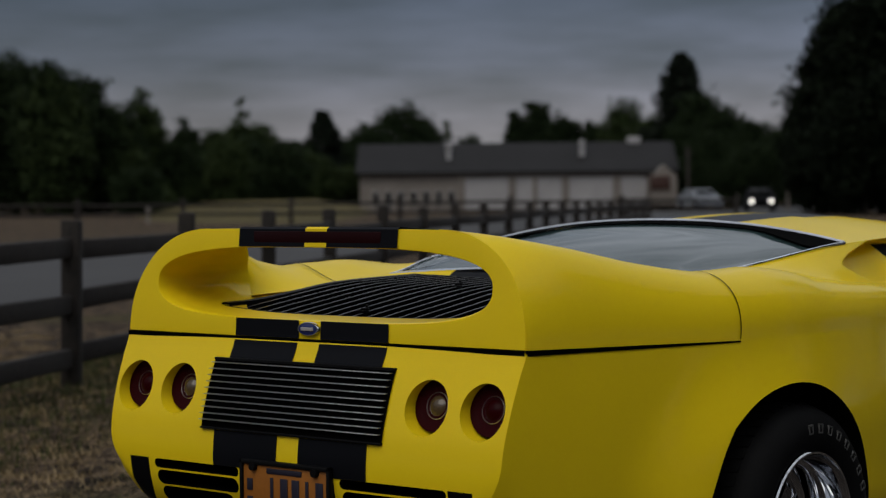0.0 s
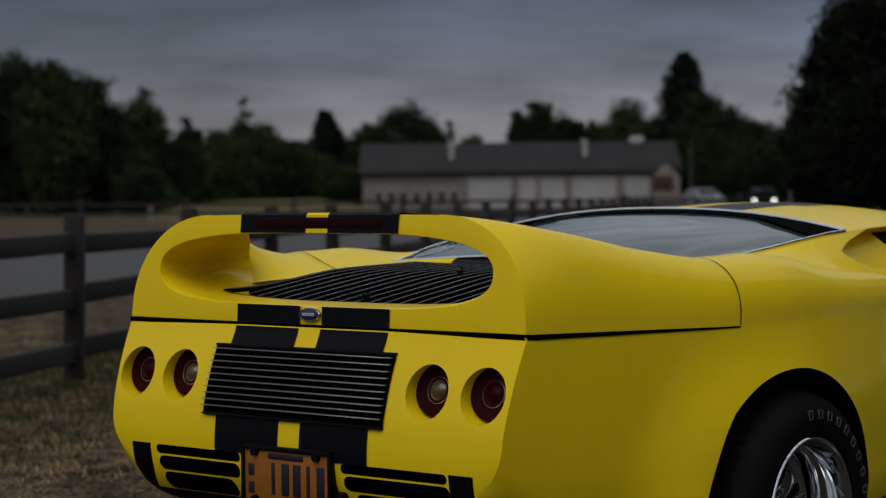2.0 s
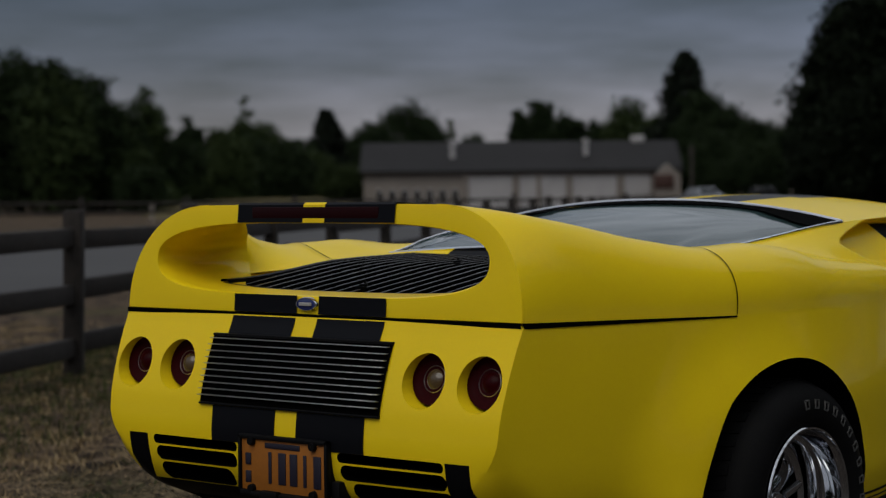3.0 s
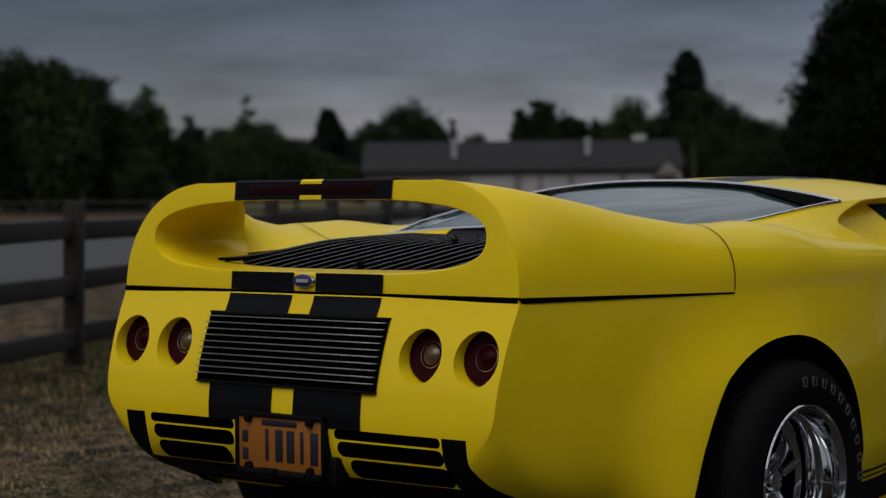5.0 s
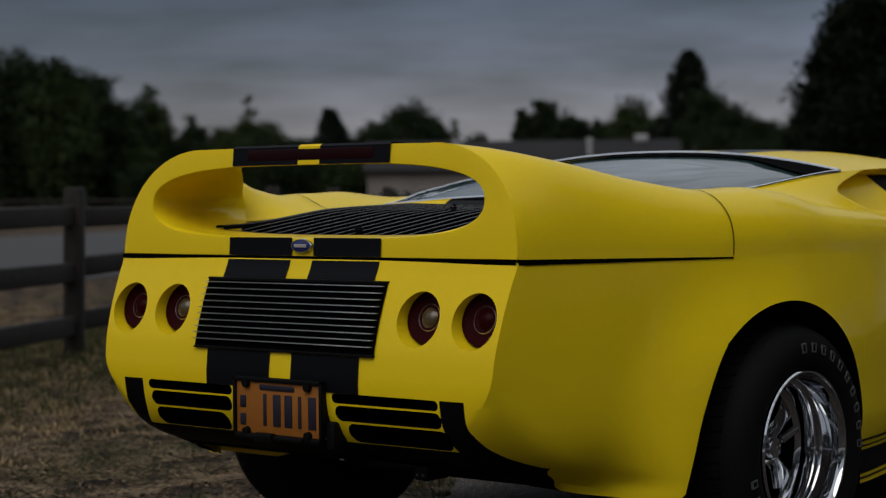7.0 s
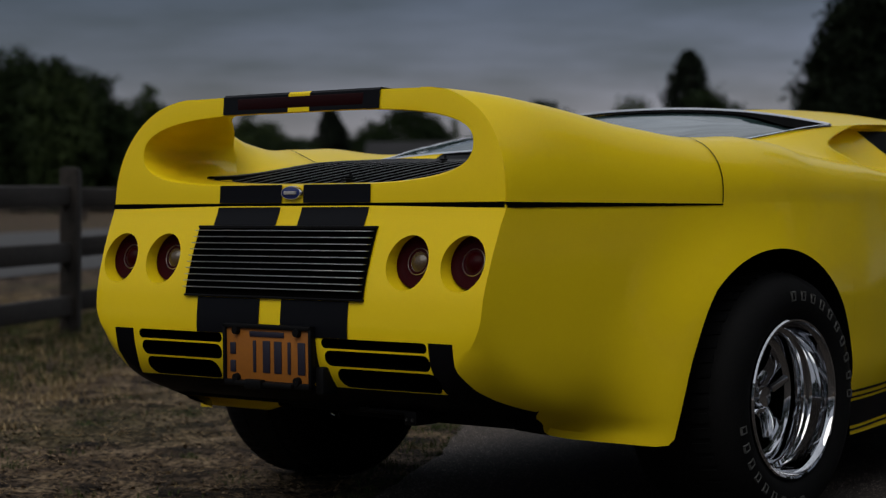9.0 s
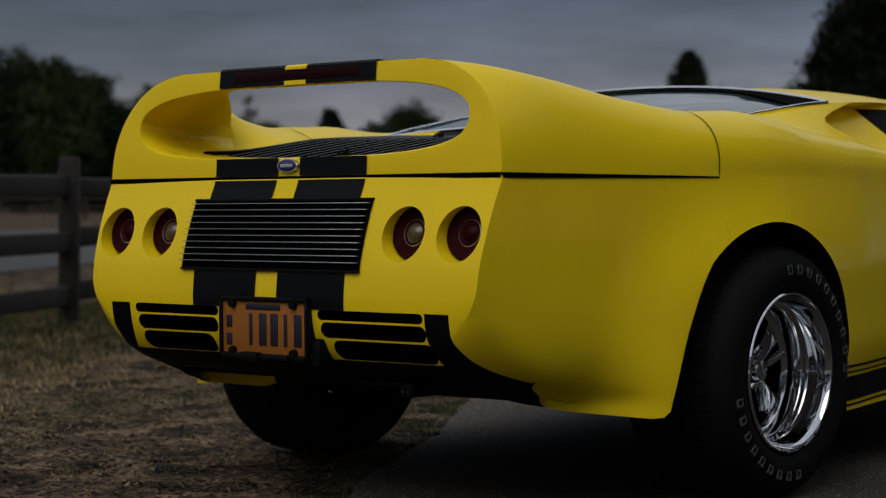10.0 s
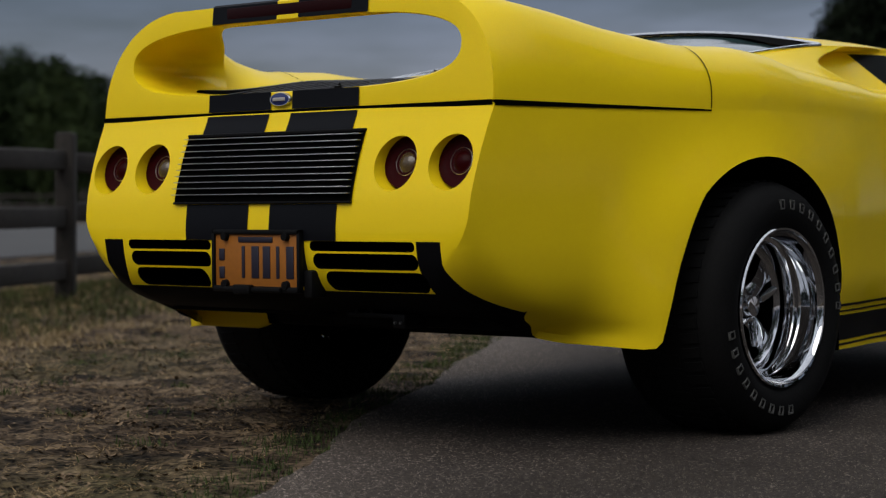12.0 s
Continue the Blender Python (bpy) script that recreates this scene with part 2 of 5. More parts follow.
def carve(ob, cutters, keep_paint=True):
    """Cuts the cutters out of ob for good and removes them."""
    for c in cutters:
        mod = ob.modifiers.new("cut", "BOOLEAN")
        mod.operation, mod.object, mod.solver = "DIFFERENCE", c, "EXACT"
        mod.material_mode = "TRANSFER"
    bpy.context.view_layer.update()
    dg = bpy.context.evaluated_depsgraph_get()
    me = bpy.data.meshes.new_from_object(ob.evaluated_get(dg))
    ob.modifiers.clear()
    bm_ = bmesh.new()
    bm_.from_mesh(me)
    # the lid that closed the skin for the cuts goes again
    top = [f_ for f_ in bm_.faces if f_.material_index == 3]
    bmesh.ops.delete(bm_, geom=top, context="FACES")
    bm_.normal_update()
    for e_ in bm_.edges:
        e_.smooth = len(e_.link_faces) != 2 or e_.calc_face_angle(0) < radians(33)
    bm_.to_mesh(me)
    bm_.free()
    ob.data = me
    for c in cutters:
        bpy.data.objects.remove(c, do_unlink=True)


# ---- the sports car: it stands along y, tail at y = 0, its middle at x = 0 ----
SEAM = 0.833
AXLE, HUB, TYRE, ARCH, ARCH_Y = 0.895, 0.325, 0.328, 0.388, 0.842
FRONT_AXLE = 3.33


def tail_y(z):
    """How far back the tail panel stands at a height."""
    return spline(z, [(0.324, 0.12), (0.335, 0.062), (0.352, 0.015), (0.38, -0.030), (0.42, -0.062), (0.47, -0.080), (0.53, -0.086), (0.60, -0.080), (0.70, -0.054), (0.78, -0.024), (0.835, -0.002), (0.90, 0.003), (1.12, 0.030)])


def waist(y):
    return spline(y, [(-0.1, 0.667), (0.0, 0.688), (0.30, 0.762), (0.66, 0.846), (0.90, 0.872), (1.30, 0.842), (1.70, 0.795), (2.50, 0.785), (3.30, 0.84), (3.80, 0.80), (4.10, 0.66)])


def sill_z(y):
    return spline(y, [(-0.1, 0.328), (0.0, 0.325), (0.05, 0.306), (0.10, 0.290), (0.17, 0.278), (0.25, 0.268), (0.31, 0.258), (0.38, 0.247), (0.425, 0.241), (0.442, 0.244), (0.4545, 0.258), (0.47, 0.25), (0.62, 0.236), (1.2, 0.19), (3.0, 0.18), (3.9, 0.22), (4.1, 0.30)])


def arch_z(y):
    """The skin's lower edge: the sill, or the wheel opening where there is one. The rear opening's trailing edge stands steeper than its round top."""
    z = sill_z(y)
    if ARCH_Y - ARCH <= y < 0.577:
        return spline(y, [(ARCH_Y - ARCH, 0.258), (0.468, 0.325), (0.490, 0.412), (0.516, 0.488), (0.545, 0.556), (0.577, 0.607)])
    for wheel, r in ((ARCH_Y, ARCH), (FRONT_AXLE, 0.36)):
        d = abs(y - wheel)
        if d < r - 1e-6:
            z = HUB + math.sqrt(r * r - d * d)
    return z


def side_x(y, z):
    """The lower flank: tucked under at the rear corner, flared round the wheels."""
    x = waist(y)
    tuck = 1 - 0.97 * ease(0.27, 0.45, y)
    t = min(1.0, max(0.0, (0.52 - z) / 0.23))
    x -= 0.145 * tuck * (1 - math.sqrt(max(0.0, 1 - t**2.8)))
    # the rear corner grows rounder towards the ground
    rc = 0.004 + 0.17 * ease(0.58, 0.34, z)
    d = y - tail_y(z)
    if d < rc:
        x -= rc * 0.9 * (1 - math.sqrt(max(0.0, 1 - ((rc - d) / rc) ** 2)))
    if y > 1.1:
        x -= 0.035 * ease(0.40, 0.2, z)
    for wheel, far in ((ARCH_Y, 0.23 + 0.70 * ease(0.80, 1.25, y)), (FRONT_AXLE, 0.24)):
        r = math.hypot(y - wheel, z - HUB)
        x += 0.052 * (1 - ease(ARCH - 0.06, ARCH + far, r)) ** 1.3 * (1 - ease(0.55, 0.98, z))
    return x + 0.006 * math.sin(math.pi * min(1, max(0, (z - 0.45) / 0.4)))


def crest(y):
    """Where the fender is highest: its distance from the middle and its height."""
    return (spline(y, [(0.0, 0.40), (0.06, 0.505), (0.13, 0.568), (0.26, 0.606), (0.4, 0.640), (0.55, 0.685), (0.7, 0.708), (1.0, 0.715), (1.34, 0.735), (1.7, 0.745), (2.4, 0.73), (3.0, 0.68), (3.4, 0.66), (4.1, 0.45)]),
            spline(y, [(0.0, 1.117), (0.13, 1.088), (0.26, 1.066), (0.345, 1.049), (0.42, 1.033), (0.50, 1.019), (0.59, 1.006), (0.67, 0.999), (0.77, 1.000), (0.87, 1.004), (1.02, 0.994), (1.15, 0.970), (1.34, 0.950), (1.5, 0.938), (1.7, 0.912), (2.4, 0.89), (3.0, 0.90), (3.4, 0.88), (3.8, 0.78), (4.1, 0.62)]))


def inner(y):
    """Where the skin ends inboard: the deck, then the window trim, then the roof edge, then the bonnet."""
    return (spline(y, [(0.0, 0.603), (0.18, 0.603), (0.35, 0.555), (0.6, 0.490), (0.88, 0.515), (1.16, 0.598), (1.553, 0.647), (2.35, 0.60), (3.05, 0.62), (4.1, 0.35)]),
            spline(y, [(0.0, 0.912), (0.18, 0.912), (0.35, 0.922), (0.6, 0.942), (0.88, 0.960), (1.16, 0.999), (1.553, 1.047), (2.0, 1.06), (2.40, 1.045), (3.05, 0.875), (3.4, 0.86), (3.8, 0.77), (4.1, 0.62)]))


def flank_stations():
    ys = [0.0]
    while ys[-1] < 4.1:
        y = ys[-1]
        ys.append(y + (0.022 if y < 1.36 else 0.009 if y < 1.75 else 0.05 if y < 2.0 else 0.09))
    ys[-1] = 4.1
    for wheel, r in ((ARCH_Y, ARCH), (FRONT_AXLE, 0.36)):
        ys = [y for y in ys if abs(y - wheel) > r + 0.004]
        ys += [wheel - r * math.cos(math.pi * k / 44) for k in range(45)]
        ys += [wheel - r - 0.0008, wheel + r + 0.0008]
    return sorted(ys)


STATIONS = flank_stations()
N_LOW, N_UP, N_IN = 30, 16, 40


def flank_section(y):
    """One side's skin at a station, from the sill up to the crest and in to the deck: (x, y, z)."""
    row = []
    z0 = arch_z(y)
    for k in range(N_LOW):
        z = z0 + (SEAM - z0) * k / N_LOW
        back = tail_y(z) + 0.002
        yy = y if y > 0.3 else back + (0.3 - back) * (y / 0.3)
        row.append(Vector((side_x(yy, z), yy, z)))
    w = side_x(y, SEAM)
    cx, cz = crest(y)
    p = 2.2 if y < 1.2 else 2.2 - 0.3 * ease(1.2, 1.6, y)
    for k in range(N_UP):
        a = math.pi / 2 * k / N_UP
        z = SEAM + (cz - SEAM) * math.sin(a) ** (2 / p)
        x = cx + (w - cx) * math.cos(a) ** (2 / p)
        yy = tail_y(z) + 0.002 + (0.3 - tail_y(z) - 0.002) * (y / 0.3) if y < 0.3 else y
        row.append(Vector((x, yy, z)))
    ix, iz = inner(y)
    blend = ease(0.75, 1.05, y)
    for k in range(N_IN + 1):
        t = k / N_IN
        drop = ease(0, 1, t) * (1 - blend) + t * blend
        # the hollow behind the side window
        start = 1.465 + (0.13 if t < 0.45 else 0.16) * ((t - 0.45) / 0.45) ** 2
        hollow = 0.060 * ease(start, start + 0.034, y) * (1 - ease(1.75, 2.05, y)) * ease(0, 0.14, t) * ease(1.0, 0.9, t)
        if y < 0.325:
            row.append(Vector((cx - 0.0004 * k, max(y, 0.034), cz - 0.0004 * k)))
            continue
        row.append(Vector((cx + (ix - cx) * t - hollow, y, cz + (iz - cz) * drop)))
    return row


def build_body(car):
    """Flanks, tail panel and floor in one closed skin, with the lamp wells and slots cut into it."""
    bm = bmesh.new()
    strip = bm.faces.layers.int.new("strip")
    for sign in (1, -1):
        rows = [[Vector((sign * p.x, p.y, p.z)) for p in flank_section(y)] for y in STATIONS]
        if sign < 0:
            # the far fender sits a little lower in front of the hoop
            for p in (p for r_ in rows for p in r_ if 0.33 < p.y < 0.7):
                p.z -= 0.011 * ease(0.36, 0.46, p.y) * ease(0.70, 0.57, p.y) * ease(0.93, 1.0, p.z)
        known = len(bm.faces)
        grid(bm, rows, 0, flip=sign < 0)
        bm.faces.ensure_lookup_table()
        for j in range(known, len(bm.faces)):
            bm.faces[j][strip] = (j - known) % (len(rows[0]) - 1) + 1
    # tail panel with its corners
    z0 = sill_z(0)
    zs = [z0 + (SEAM - z0) * k / N_LOW for k in range(N_LOW + 1)]
    rows = []
    for z in zs:
        back = tail_y(z)
        end = Vector((side_x(back + 0.002, z), back + 0.002, z))
        if z == zs[-1]:
            end = Vector((side_x(0, SEAM), tail_y(SEAM) + 0.002, z))
        row = []
        for i in range(41):
            x = end.x * i / 40
            row.append(Vector((x, back - 0.004 * (1 - (x / end.x) ** 2), z)))
        row[-1] = end
        row = [Vector((-p.x, p.y, p.z)) for p in row[:0:-1]] + row
        rows.append(row)
    grid(bm, rows, 0)
    bmesh.ops.remove_doubles(bm, verts=bm.verts[:], dist=0.0006)
    # floor, nose and top close the skin for the cuts
    filled = set(bmesh.ops.holes_fill(bm, edges=[e_ for e_ in bm.edges if e_.is_boundary], sides=0)["faces"])
    bmesh.ops.recalc_face_normals(bm, faces=bm.faces[:])
    for f_ in filled:
        f_.material_index = 3
    # a clean cut along the slanting rear edge of the side glass
    beside = [f_ for f_ in bm.faces if 1.5 < f_.calc_center_median().y < 2.4 and f_[strip] > N_LOW + N_UP]
    bmesh.ops.bisect_plane(bm, geom=beside + list({e_ for f_ in beside for e_ in f_.edges}) + list({v for f_ in beside for v in f_.verts}), plane_co=(0, 1.81, 1.03), plane_no=(0, 1, 0.9))
    for f_ in bm.faces:
        c = f_.calc_center_median()
        if f_.material_index == 3:
            continue
        elif 0.31 < c.y < 0.328 and c.z > 0.88 and abs(c.x) < crest(c.y)[0] - 0.001:
            f_.material_index = 3
        elif 1.81 + 0.9 * (1.03 - c.z) < c.y < 2.75 and N_LOW + N_UP + 7 < f_[strip] < N_LOW + N_UP + 36:
            f_.material_index = 2
    return part("body", bm, [M_BODY, M_UNDER, M_SIDEGLASS, M_LID], car, "yellow painted fibreglass body", angle=35)


def cutter_cylinder(centre, radius, length, axis, mat):
    bm = bmesh.new()
    vs = lathe(bm, [(-length / 2, radius), (length / 2, radius)], 48, axis, centre)
    bm.faces.new(vs[0])
    bm.faces.new(vs[-1])
    bmesh.ops.recalc_face_normals(bm, faces=bm.faces[:])
    return part("cutter", bm, mat, smooth=True)


def cutter_slot(x0, x1, z0, z1, mat, depth=0.10, slant=0.0):
    """A slot with round ends across the tail panel."""
    bm = bmesh.new()
    r = (z1 - z0) / 2
    loop = []
    for i in range(9):
        a = -math.pi / 2 + math.pi * i / 8
        loop.append((x1 - r + r * math.cos(a), (z0 + z1) / 2 + r * math.sin(a)))
    for i in range(9):
        a = math.pi / 2 + math.pi * i / 8
        loop.append((x0 + r + r * math.cos(a) + slant, (z0 + z1) / 2 + r * math.sin(a)))
    vs = grid(bm, [[(x, -0.2, z) for x, z in loop], [(x, -0.06 + depth, z) for x, z in loop]], 0, close=True)
    bm.faces.new(vs[0])
    bm.faces.new(vs[-1])
    bmesh.ops.recalc_face_normals(bm, faces=bm.faces[:])
    return part("cutter", bm, mat, smooth=False)


LAMPS = [(-0.601, 0.697), (-0.431, 0.697), (0.431, 0.697), (0.601, 0.697)]


N_HOOP = 88


def ring_loop():
    """The outline of the opening in the tail hoop, from the bottom middle, anticlockwise seen from behind."""
    w, zc, h = 0.579, 0.978, 0.0915
    res = []
    for i in range(N_HOOP):
        a = -math.pi / 2 + 2 * math.pi * i / N_HOOP
        c, s = math.cos(a), math.sin(a)
        x = w * math.copysign(abs(c) ** (2 / 3.6), c)
        z = zc + h * math.copysign(abs(s) ** (2 / (2.3 if s > 0 else 2.7)), s)
        res.append((x, z))
    return res


def hoop_outline(y, inset=0.0):
    """The hoop's outer edge at a station, matched to the fenders: along the seam, up the flank, over the wing."""
    res = []
    cx, cz = crest(y)
    w = side_x(y, SEAM) - inset
    mid = 1.1185 - 0.05 * y
    for i in range(N_HOOP):
        a = -math.pi / 2 + 2 * math.pi * i / N_HOOP
        c, s = math.cos(a), math.sin(a)
        sign = 1 if c >= 0 else -1
        v = math.atan2(s, abs(c))
        if abs(v + 0.75) < math.pi / N_HOOP:
            v = -0.75
        if v < -0.75:
            k = (v + math.pi / 2) / (math.pi / 2 - 0.75)
            x, z = w * k, SEAM + 0.006
        elif v < 0.75:
            th = (v + 0.75) / 1.5 * math.pi / 2
            z = SEAM + 0.006 + (cz - inset - SEAM - 0.006) * math.sin(th) ** (2 / 2.2)
            x = cx + (w - cx) * math.cos(th) ** (2 / 2.2)
        else:
            k = (math.pi / 2 - v) / (math.pi / 2 - 0.75)
            x, z = cx * k, mid + (cz - mid) * k**3
        res.append((sign * x, z))
    return res


def build_hoop(car):
    """The tail hoop: a panel with a wide opening, the wing across its top, and the tunnel through it."""
    inside = ring_loop()
    bm = bmesh.new()
    # the wing is short in the middle and sweeps forward into the fenders
    chords = [0.135 + 0.225 * ease(0.33, 0.60, abs(x)) for x, z in inside]

    def rear(k, dy):
        res = []
        for o, i in zip(hoop_outline(0.0), inside):
            x, z = o[0] + (i[0] - o[0]) * k, o[1] + (i[1] - o[1]) * k
            res.append(Vector((x, tail_y(z) + dy, z)))
        return res

    def skin(f):
        res = []
        for i, c in enumerate(chords):
            dy = max(0.008, f * c)
            x, z = hoop_outline(dy, 0.004 if f > 0 else 0.0008)[i]
            res.append(Vector((x, dy + tail_y(z) * (1 - dy / 0.3) if dy < 0.3 else dy, z)))
        return res

    def tunnel(f):
        res = []
        for (x, z), c in zip(inside, chords):
            dy = f * c
            cx, cz = crest(dy)
            ix, iz = inner(dy)
            side = ease(0.30, 0.57, abs(x))
            g = min(1.0, max(0.0, (cz - z) / (cz - iz)))
            wall = cx + (ix - cx) * (0.5 - math.sin(math.asin(1 - 2 * g) / 3)) - 0.003
            x2 = x + side * ease(0, 1, f) * math.copysign(wall - 0.579, x)
            z2 = z + f * (0.014 * (1 - side) if z > 0.978 else 0.004)
            z2 = min(z2, cz - 0.012 * f)
            res.append(Vector((x2, tail_y(z) * (1 - f) + dy, z2)))
        return res

    rows = [skin(1.0), skin(0.75), skin(0.5), skin(0.25), skin(0.0), rear(0.02, 0.0), rear(0.35, -0.001), rear(0.7, -0.001), rear(0.95, 0.0), rear(1.0, 0.006)]
    rows += [tunnel(f) for f in (0.12, 0.25, 0.4, 0.55, 0.7, 0.85, 1.0)]
    rows.append([v.copy() for v in rows[0]])
    vs = grid(bm, rows, 0, close=True)
    # only the wing's own front edge is closed; the flanks run on into the fenders
    n = N_HOOP
    for i in range(n):
        j = (i + 1) % n
        p = (rows[0][i] + rows[0][j]) / 2
        if p.z < 1.0 or abs(p.x) > 0.60:
            f_ = next((q for q in vs[-1][i].link_faces if vs[-1][j] in q.verts), None)
            if f_:
                bm.faces.remove(f_)
    bmesh.ops.remove_doubles(bm, verts=bm.verts[:], dist=0.0004)
    bmesh.ops.recalc_face_normals(bm, faces=bm.faces[:])
    return part("tail_hoop", bm, M_YELLOW, car, "yellow hoop-shaped rear spoiler panel", angle=38)


def on_tail(x, z, proud=0.002):
    """A place on the tail panel, a little proud of it."""
    return Vector((x, tail_y(z) - 0.004 * (1 - min(1, abs(x) / 0.69) ** 2) * (1 if z < SEAM else 0) - (0.002 if z > SEAM else 0) - proud, z))


def tail_patch(name, car, x0, x1, z0, z1, mat, label="", proud=0.0022, nx=8, nz=10):
    bm = bmesh.new()
    rows = [[on_tail(x0 + (x1 - x0) * i / nx, z0 + (z1 - z0) * k / nz, proud) for i in range(nx + 1)] for k in range(nz + 1)]
    grid(bm, rows, 0)
    return part(name, bm, mat, car, label)


def build_deck(car):
    """The engine deck between the fenders, with the stripes over its rear lip."""
    bm = bmesh.new()
    ys = [0.022 + 0.88 * k / 34 for k in range(35)]
    rows = []
    for y in ys:
        ix, iz = inner(y)
        ix += 0.03
        mid = spline(y, [(0.02, 0.884), (0.10, 0.880), (0.2, 0.872), (0.5, 0.898), (0.80, 0.918), (0.845, 0.945), (0.88, 0.972), (0.91, 0.98)])
        rows.append([Vector((ix * i / 20, y, mid + (iz + 0.002 - mid) * (abs(i) / 20) ** 6)) for i in range(-20, 21)])
    grid(bm, rows, 0)
    bmesh.ops.recalc_face_normals(bm, faces=bm.faces[:])
    for f_ in bm.faces:
        if f_.normal.z < 0:
            f_.normal_flip()
        c = f_.calc_center_median()
        if 0.038 < abs(c.x) < 0.262:
            f_.material_index = 1
    return part("engine_deck", bm, [M_YELLOW, M_STRIPE], car, "yellow deck with two black stripes")


def louvre_z(y):
    return spline(y, [(0.14, 0.893), (0.21, 0.897), (0.40, 0.924), (0.566, 0.945), (0.84, 0.957)])


def louvre_half(y):
    return spline(y, [(0.14, 0.462), (0.3, 0.458), (0.60, 0.43), (0.84, 0.385)])


def build_louvre(car):
    bm = bmesh.new()
    rows = []
    ys = [0.14 + 0.70 * k / 14 for k in range(15)]
    for y in ys:
        h = louvre_half(y)
        crown = -0.006
        lift = 0.010 * (1 - ease(0.14, 0.40, y))
        row = [Vector((h * i / 12, y, louvre_z(y) + crown * (1 - (i / 12) ** 2) - 0.004 + lift * (i / 12) ** 4)) for i in range(-12, 13)]
        rows.append(row)
    rows.insert(0, [v - Vector((0, -0.002, 0.014)) for v in rows[0]])
    grid(bm, rows, 0)
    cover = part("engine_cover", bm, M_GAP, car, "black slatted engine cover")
    n = 17
    for i in range(n):
        x = -0.42 + 0.84 * i / (n - 1)
        bm = bmesh.new()
        path = []
        for k in range(9):
            y = 0.15 + 0.685 * k / 8
            h = louvre_half(y)
            path.append((x * h / 0.462, y, louvre_z(y) - 0.006 * (1 - (x / 0.462) ** 2) + 0.004 - 0.008 * (1 - ease(0, 0.12, k / 8))))
        rows = []
        for p in path:
            p = Vector(p)
            rows.append([p + Vector(d) for d in ((-0.0040, 0, -0.014), (-0.0026, 0, 0.004), (-0.0012, 0, 0.0055), (0.0018, 0, 0.0055), (0.0028, 0, 0.004), (0.0038, 0, -0.014))])
        grid(bm, rows, 0)
        # only the tops keep slat paint; near-black sides hold the shade between slats
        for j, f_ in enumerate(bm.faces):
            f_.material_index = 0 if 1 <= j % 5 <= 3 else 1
        bmesh.ops.recalc_face_normals(bm, faces=bm.faces[:])
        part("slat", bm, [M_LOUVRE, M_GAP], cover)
    # the cover's own rim
    for edge in ("rear", "front", "left", "right"):
        pts = []
        for k in range(25):
            s = -1 + 2 * k / 24
            if edge in ("rear", "front"):
                y = 0.146 if edge == "rear" else 0.842
                x = louvre_half(y) * s
            else:
                y = 0.146 + 0.696 * k / 24
                x = louvre_half(y) * (-1 if edge == "left" else 1)
            u = x / louvre_half(y)
            pts.append(Vector((x, y, louvre_z(y) - 0.006 * (1 - u * u) + 0.010 * (1 - ease(0.14, 0.40, y)) * u**4 + 0.002)))
        bm = bmesh.new()
        side = Vector((0, 0.007, 0)) if edge in ("rear", "front") else Vector((0.016, 0, 0))
        tall = 0.001 if edge == "rear" else 0.009
        rows = [[p - side + Vector((0, 0, -0.014)), p - side * 0.9 + Vector((0, 0, tall - 0.002)), p - side * 0.3 + Vector((0, 0, tall)), p + side * 0.3 + Vector((0, 0, tall)), p + side * 0.9 + Vector((0, 0, tall - 0.002)), p + side + Vector((0, 0, -0.014))] for p in pts]
        grid(bm, rows, 0)
        bmesh.ops.recalc_face_normals(bm, faces=bm.faces[:])
        part("rim_bar", bm, M_BLACK, cover, "satin black edge of the engine cover")
    for x, y in ((0.0, 0.205), (0.0, 0.585)):
        bm = bmesh.new()
        z = louvre_z(y) - 0.006
        box(bm, -0.004, 0.004, -0.014, 0.014, 0.004, 0.010, 0.002, Matrix.Translation((x, y, z)))
        box(bm, -0.011, 0.011, -0.004, 0.004, 0.012, 0.018, 0.002, Matrix.Translation((x, y, z)) @ pose(0, 0, 0, 0, 0, 20))
        box(bm, -0.003, 0.003, -0.003, 0.003, 0.0, 0.026, 0.001, Matrix.Translation((x, y + 0.006, z)))
        box(bm, -0.011, -0.008, -0.02, -0.004, -0.008, 0.012, 0.001, Matrix.Translation((x, y, z)))
        box(bm, 0.008, 0.011, -0.02, -0.004, -0.008, 0.012, 0.001, Matrix.Translation((x, y, z)))
        part("latch", bm, M_BLACK, cover, "black spring latch")


def roof_z(x, y):
    edge = spline(y, [(1.553, 1.047), (2.0, 1.06), (2.40, 1.045)])
    mid = spline(y, [(1.553, 1.112), (1.75, 1.121), (1.95, 1.128), (2.15, 1.130), (2.4, 1.116)])
    half = inner(y)[0]
    return mid + (edge - mid) * min(1.0, abs(x) / half) ** 2.2


def trim_low(s):
    """The window's lower edge from the left tip over the middle to the right tip, s from -1 to 1."""
    a = abs(s)
    if a < 0.45:
        k = a / 0.45
        x, y, z = 0.515 * k, 0.90 - 0.02 * k * k, 0.984 - 0.024 * k * k
    else:
        y = 0.88 + (1.553 - 0.88) * (a - 0.45) / 0.55
        x, z = inner(y)
    return Vector((math.copysign(x, s) if s else 0.0, y, z))


